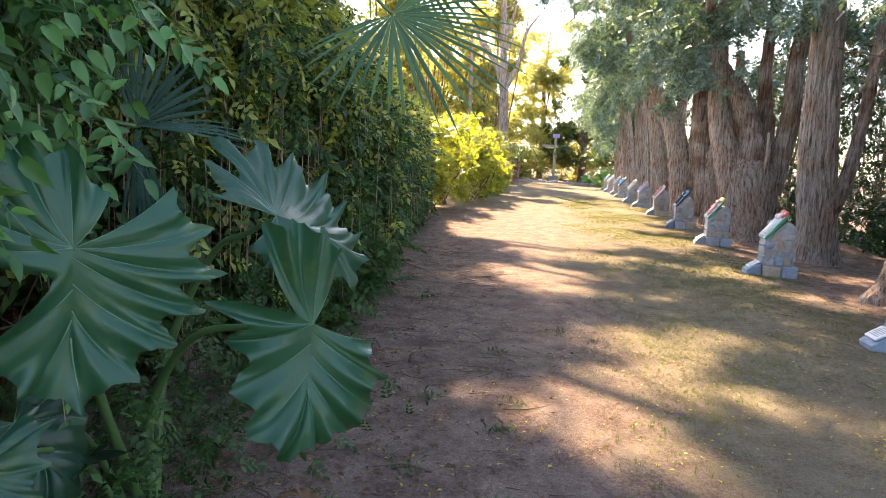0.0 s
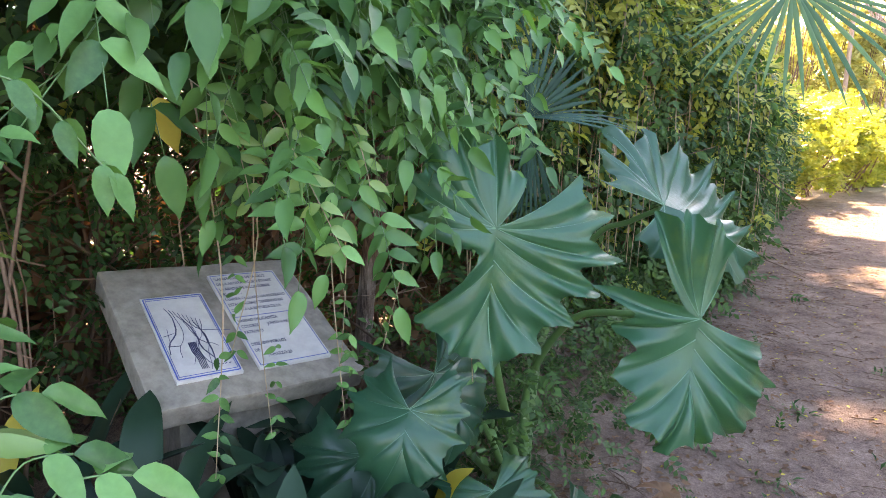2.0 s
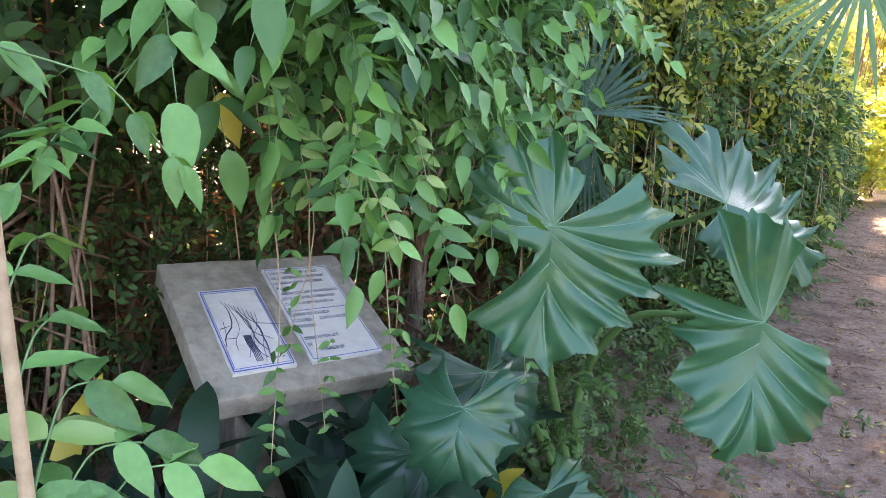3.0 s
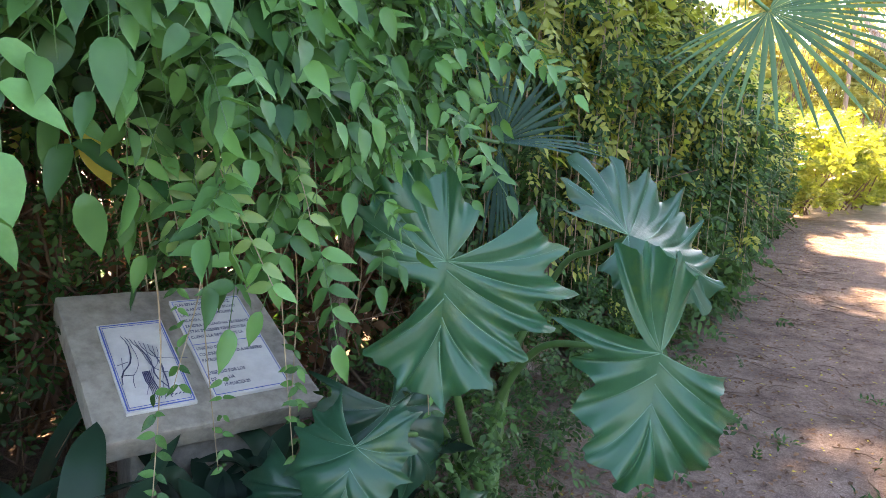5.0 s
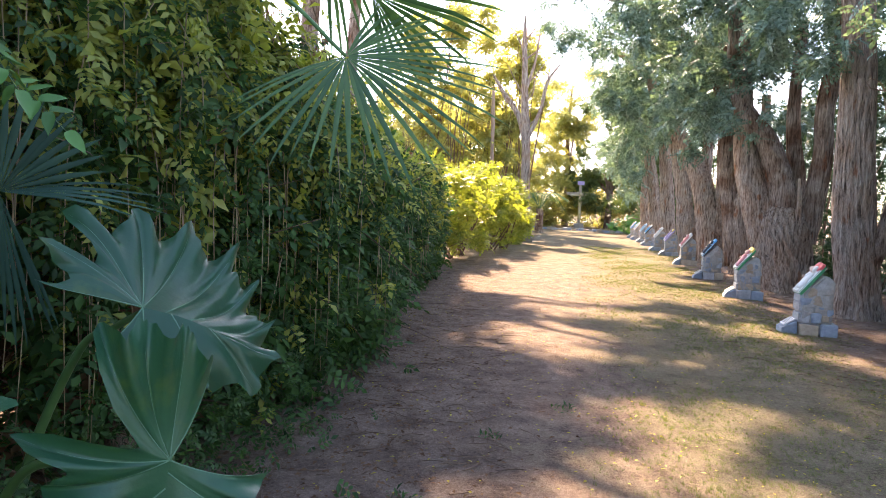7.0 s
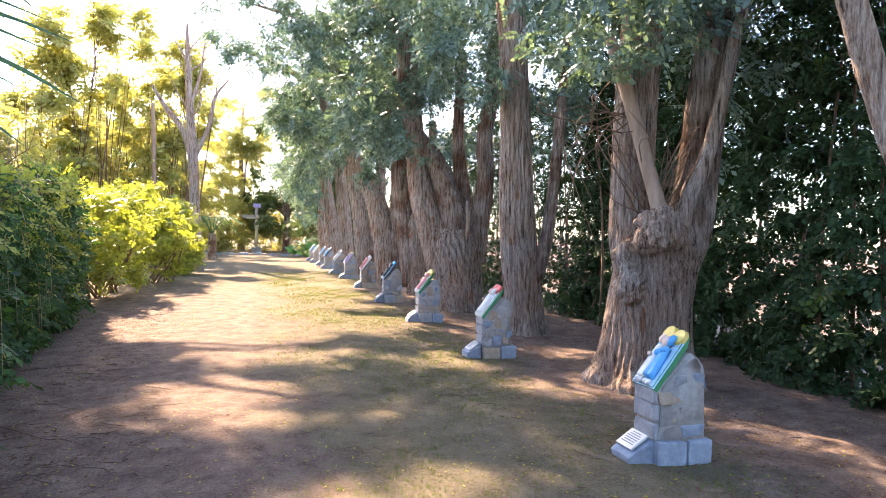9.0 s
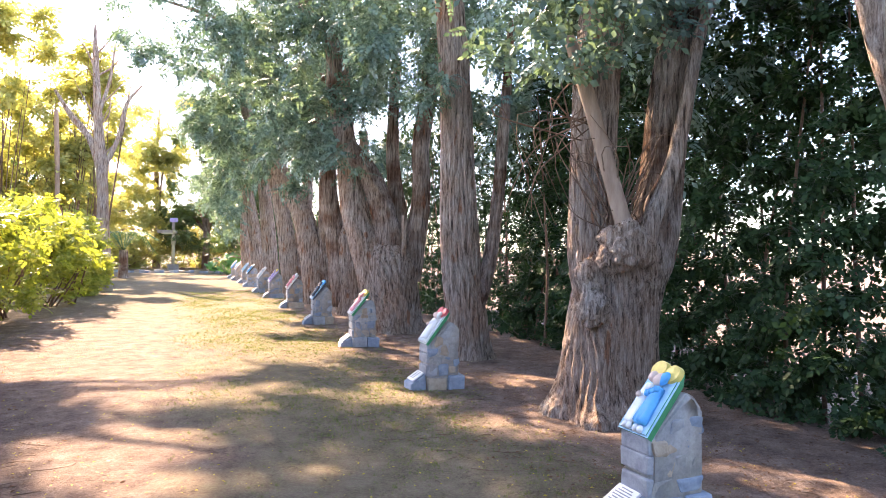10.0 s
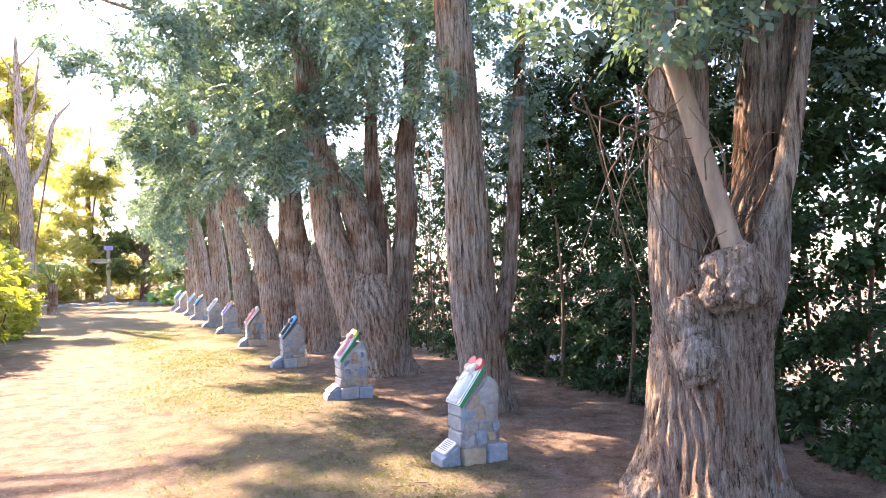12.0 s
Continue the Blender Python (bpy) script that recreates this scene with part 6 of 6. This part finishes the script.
# wayside cross on its stepped stone base
cross = thing("wayside_cross", "timber cross with pale cast figure on stone base", "cross", (7.2, 52.5, 0))
bm = bmesh.new()
block(bm, -0.1, 0.1, -0.08, 0.08, 0.3, 3.5, 0.004, 0.012)
part("upright", bm, M_WOOD, cross)
bm = bmesh.new()
block(bm, -1.05, 1.05, -0.07, 0.07, 2.52, 2.74, 0.004, 0.012)
part("crossbeam", bm, M_WOOD, cross)
bm = bmesh.new()
block(bm, -0.26, 0.26, -0.11, -0.085, 3.3, 3.58, 0.003, 0.006)
part("title_board", bm, PAINT["violet"], cross, "small pale violet board")
bm = bmesh.new()
lump(bm, (0, -0.16, 2.0), (0.16, 0.1, 0.45))
lump(bm, (0, -0.16, 1.2), (0.12, 0.1, 0.6))
lump(bm, (0.02, -0.18, 2.6), (0.11, 0.11, 0.14))
lump(bm, (-0.42, -0.14, 2.5), (0.4, 0.05, 0.06))
lump(bm, (0.42, -0.14, 2.5), (0.4, 0.05, 0.06))
part("figure", bm, M_FIGURE, cross, "plain pale cast figure")
bm = bmesh.new()
block(bm, -0.35, 0.35, -0.3, 0.3, -0.05, 0.36, 0.02, 0.03)
part("base", bm, M_MORTAR, cross, "whitewashed stone base")
for k in range(22):
    bm = bmesh.new()
    a = k / 21
    x, y = 3.4 + 5.6 * a, 47.3 - 2.0 * a + 0.15 * math.sin(k * 2.3)
    block(bm, x - 0.16, x + 0.14, y - 0.12, y + 0.12, -0.05, 0.14 + 0.05 * math.sin(k * 1.7), 0.03, 0.03, seed=k)
    tagged(part("kerb_stone", bm, M_STONES[k % 3]), "rough kerb stone edging the end of the lawn", "stone", "kerb stones at the lawn's end")

# plants at the far end: a lobed-leaf clump and cycad-like palm
o = np.array((9.0, 43.5, 0.0))
lob = thing("broad_leaf_clump", "clump of big pale green lobed leaves", "plant", o)
rl = np.random.default_rng(841)
for k in range(20):
    j = o + np.array((rl.uniform(-1.2, 1.0), rl.uniform(-0.5, 0.5), rl.uniform(0.3, 1.2)))
    P, F, veins = blade(j, (rl.normal() * 0.5, -0.5, -0.5), (1, rl.normal() * 0.4, 0.1), even_lobes(7, rl.uniform(0.3, 0.45), k), seed=int(k), cup=0.2, res=4)
    link("leaf", mesh_np("leaf", P - o, F, M_VINE_NEAR, True), lob)
    tubes("stalk", [[(*(rl.normal(size=2) * 0.3), 0.0, 0.02), (*(j - o), 0.012)]], 5, 6, M_PETIOLE, lob)
o = np.array((3.2, 39.5, 0.0))
pm = thing("palm", "low palm with arching feathery fronds", "palm", o)
limb("trunk", [(0, 0, -0.1, 0.22), (0, 0, 1.4, 0.2)], 12, 12, M_BARK_DARK, pm, 851, 7, 0.08)
for k in range(13):
    a = k * 2.4
    pts = [(0, 0, 1.35, 0.02), (0.7 * math.cos(a), 0.7 * math.sin(a), 2.3, 0.015), (1.5 * math.cos(a), 1.5 * math.sin(a), 2.0 - 0.3 * (k % 3), 0.006)]
    L = spline(pts, 22)[:, :3]
    tn = unit(np.gradient(L, axis=0))
    sd = unit(np.cross(tn, (0, 0, 1.0)))
    at2 = np.vstack([L, L])
    al = np.vstack([sd + tn * 0.4 - (0, 0, 0.3), -sd + tn * 0.4 - (0, 0, 0.3)])
    fr = foliage("frond", small_leaf(0.1, 0.02), at2, al, np.tile((0, 0, 1.0), (44, 1)), np.full(44, 0.42), M_FAN, pm, kind="")
    tubes("rib", [pts], 10, 5, M_PETIOLE, fr)

# pedestal half hidden in the bush
ped = thing("pedestal", "small weathered stone pedestal by the bush", "pedestal", (2.0, 29.5, 0))
for nm, w, z0, z1 in (("base", 0.2, -0.03, 0.18), ("shaft", 0.13, 0.18, 0.62), ("cap", 0.19, 0.62, 0.74)):
    bm = bmesh.new()
    block(bm, -w, w, -w, w, z0, z1, 0.006, 0.015)
    part(nm, bm, M_CONCRETE, ped)

# hedge that closes the place behind the camera
r8 = np.random.default_rng(861)
n = 2200
back = thing("hedge", "leafy green hedge closing the path", "hedge", (1.5, -8, 0))
foliage("foliage", HLEAF, np.stack([r8.uniform(-4.5, 5.5, n), r8.normal(size=n) * 0.4, r8.random(n) * 3.6], -1), rand_dirs(n, (0, 0.6, -0.2)), rand_dirs(n, (0, 0.5, 0.8)), r8.uniform(0.2, 0.32, n), M_VINE, back)

# unseen tall trees added behind the vine hedge to dapple the lawn: high limbs reach over it, in loose tufts with gaps
# between
def shade_tree(at, h, tufts, count, seed, label):
    tr = thing("tree", label, "tree", at, "tall trees behind the vine hedge")
    limb("trunk", [(0, 0, -0.2, 0.3), (0.1, 0, 4, 0.24), (0.3, 0, 8, 0.18), (0.6, 0, h, 0.08)], 40, 20, M_BARK_DARK, tr, seed, 9, 0.08)
    for b in tufts[::5]:
        limb("limb", [(0.3, 0, h * 0.7, 0.09), (b[0] * 0.5, b[1] * 0.5, h * 0.9, 0.06), (b[0], b[1], b[2], 0.015)], 16, 8, M_BARK_DARK, tr, seed + 1, 6, 0.06)
    crown(tr, tufts, count, seed + 3, M_GLAUCOUS, (0.4, 0.7), droop=-0.3)
    return tr


for k, (x, y, h) in enumerate([(-4.6, 8.8, 11.0), (-4.6, 13.5, 11.5), (-4.8, 18.5, 12.5), (-4.9, 24.0, 13.0)]):
    r = np.random.default_rng(890 + k)
    tufts = []
    sx, sy = SUN_DIR.x / SUN_DIR.z * h, SUN_DIR.y / SUN_DIR.z * h
    for gx0 in np.arange(-0.5, 4.7, 0.72):
        for gy0 in np.arange(-2.6, 2.7, 1.05):
            # tufts are placed by where their shade should fall: lane and glade stay sunlit
            px, py = gx0 + 0.2 * r.normal(), y - sy + gy0 + 0.3 * r.normal()
            edge = gx0 < 0.5
            lane = py > 6.5 and abs(px - 0.75 - 0.06 * py) < 0.5
            glade = ((px - 1.05) / 0.85) ** 2 + ((py - 4.1) / 1.25) ** 2 < 1
            if lane or glade or r.random() < (0.5 if k == 0 else 0.0 if edge else 0.2):
                continue
            w = 1.4 if edge else 1.0
            tufts.append((px + sx - x, py + sy - y, h + r.uniform(-0.25, 0.25), w * r.uniform(0.24, 0.36), w * r.uniform(0.34, 0.58), r.uniform(0.2, 0.4)))
    shade_tree((x, y, 0), h, tufts, 4600, 871 + k, "unseen tall airy tree added to dapple the lawn")
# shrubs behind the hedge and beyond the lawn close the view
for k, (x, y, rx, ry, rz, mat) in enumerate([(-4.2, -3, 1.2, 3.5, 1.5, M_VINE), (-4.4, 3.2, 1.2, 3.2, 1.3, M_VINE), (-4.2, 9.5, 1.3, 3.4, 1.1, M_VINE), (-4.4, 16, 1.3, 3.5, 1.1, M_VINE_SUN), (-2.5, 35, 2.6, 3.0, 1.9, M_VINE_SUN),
                                            (3.5, 55, 3.0, 2.0, 1.6, M_TREE_SUN), (8.5, 57, 3.5, 1.5, 1.8, M_TREE_SUN), (-4, 55, 5.0, 2.0, 2.2, M_TREE_SUN), (15, 50, 3.0, 3.0, 2.5, M_DARKTREE), (12.2, 45, 1.5, 2.5, 1.9, M_DARKTREE), (-1, 62, 8, 2, 2.6, M_TREE_SUN), (12, 63, 8, 2, 2.8, M_DARKTREE)]):
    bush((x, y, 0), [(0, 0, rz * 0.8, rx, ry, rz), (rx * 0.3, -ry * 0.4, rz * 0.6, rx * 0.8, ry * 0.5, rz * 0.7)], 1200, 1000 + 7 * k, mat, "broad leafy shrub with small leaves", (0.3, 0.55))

# ---------------------------------------------------------------- lawn, litter and twigs
rg = np.random.default_rng(900)
n = 80000
y = rg.random(n) ** 1.5 * 26 + 2.0
u = rg.uniform(-0.2, 4.2, n)
x = u + 0.13 * y
patch = np.sin(x * 1.9 + 1.3 * np.sin(y * 0.9)) + np.sin(y * 1.4 + 0.8 * np.sin(x * 2.2)) + 0.8 * np.sin(x * 5.1 - y * 4.3)
w = np.clip((u - 0.2) * 1.2, 0, 1) * np.clip((3.9 - u) * 1.4, 0, 1)
keep = rg.random(n) < w * np.clip(0.5 + 0.35 * patch, 0.05, 1)
x, y = x[keep], y[keep]
n = len(x)
tuft = np.array([(-0.05, 0, 0), (0.05, 0, 0), (0.12, 0.1, 0.9), (-0.3, 0.1, 0), (-0.2, 0.1, 0), (-0.45, 0.3, 0.7), (0.2, -0.1, 0), (0.3, -0.1, 0), (0.5, -0.3, 0.75), (0, 0.25, 0), (0.1, 0.25, 0), (-0.05, 0.6, 0.6)], float)
tuft_f = np.array([(0, 1, 2), (3, 4, 5), (6, 7, 8), (9, 10, 11)])
ang = rg.uniform(0, 6.28, n)
al = np.stack([np.cos(ang), np.sin(ang), np.zeros(n)], -1)
tagged(foliage("grass", (tuft, tuft_f), on_ground(x, y), al, np.tile((0, 0, 1.0), (n, 1)), rg.uniform(0.014, 0.032, n) * (1 + 0.03 * y), M_GRASS), "thin short worn lawn grass", "grass", kind="stuff")


def litter(name, n, xs, ys, size, mat, label, template):
    x, y = xs(n), ys(n)
    a = rg.uniform(0, 6.28, n)
    p = on_ground(x, y)
    p[:, 2] += 0.004
    al = np.stack([np.cos(a), np.sin(a), rg.normal(size=n) * 0.12], -1)
    tagged(foliage(name, template, p, al, unit(rg.normal(size=(n, 3)) * 0.25 + (0, 0, 1)), rg.uniform(*size, n), mat), label, "leaf litter", kind="stuff")


litter("leaf_litter", 5200, lambda n: -0.6 + rg.normal(size=n) * 0.6 + 0.1, lambda n: 2.0 + rg.random(n) ** 1.4 * 14, (0.02, 0.05), M_DEAD, "dry brown leaves on the bare earth", small_leaf(0.5, 0.1))
litter("fallen_leaves", 4200, lambda n: rg.uniform(-1.0, 6.0, n), lambda n: 2.0 + rg.random(n) ** 1.3 * 16, (0.015, 0.035), M_YELLOW, "small yellow leaves scattered on the ground", small_leaf(0.55, 0.1))
litter("leaf_scatter", 9500, lambda n: rg.uniform(3.6, 8.0, n), lambda n: 3.0 + rg.random(n) * 16, (0.02, 0.045), M_DEAD, "dry leaves under the trees", small_leaf(0.5, 0.1))
tw = []
for k in range(760):
    x, y = (rg.uniform(-1.0, 0.6), 2 + rg.random() * 9) if k % 2 else (rg.uniform(3.0, 7.2), 4 + rg.random() * 12)
    a, ln = rg.uniform(0, 6.28), rg.uniform(0.05, 0.3)
    z = float(ground_height(x, y)) + 0.006
    tw.append([(x, y, z, 0.003), (x + ln * 0.5 * math.cos(a), y + ln * 0.5 * math.sin(a), z + 0.006, 0.003), (x + ln * math.cos(a + 0.3), y + ln * math.sin(a + 0.3), z, 0.0015)])
tagged(tubes("fallen_twigs", tw, 5, 4, M_TWIG), "thin fallen twigs on the ground", "twigs", kind="stuff")
# small weeds on the bare path
for k, (x, y) in enumerate([(0.33, 3.95), (0.45, 4.3), (-0.08, 4.4), (0.4, 5.4), (0.3, 3.2), (0.95, 6.1), (-0.15, 3.5), (0.2, 3.0)]):
    m = 26
    wd = thing("weed", "small low green weed on the path", "weed", (x, y, float(ground_height(x, y))), "weeds on the path")
    foliage("foliage", small_leaf(0.3, 0.1), np.stack([rg.normal(size=m) * 0.05, rg.normal(size=m) * 0.05, np.full(m, 0.004)], -1), rand_dirs(m, (0, 0, 0.35)), np.tile((0, 0, 1.0), (m, 1)), rg.uniform(0.03, 0.06, m), M_VINE, wd)
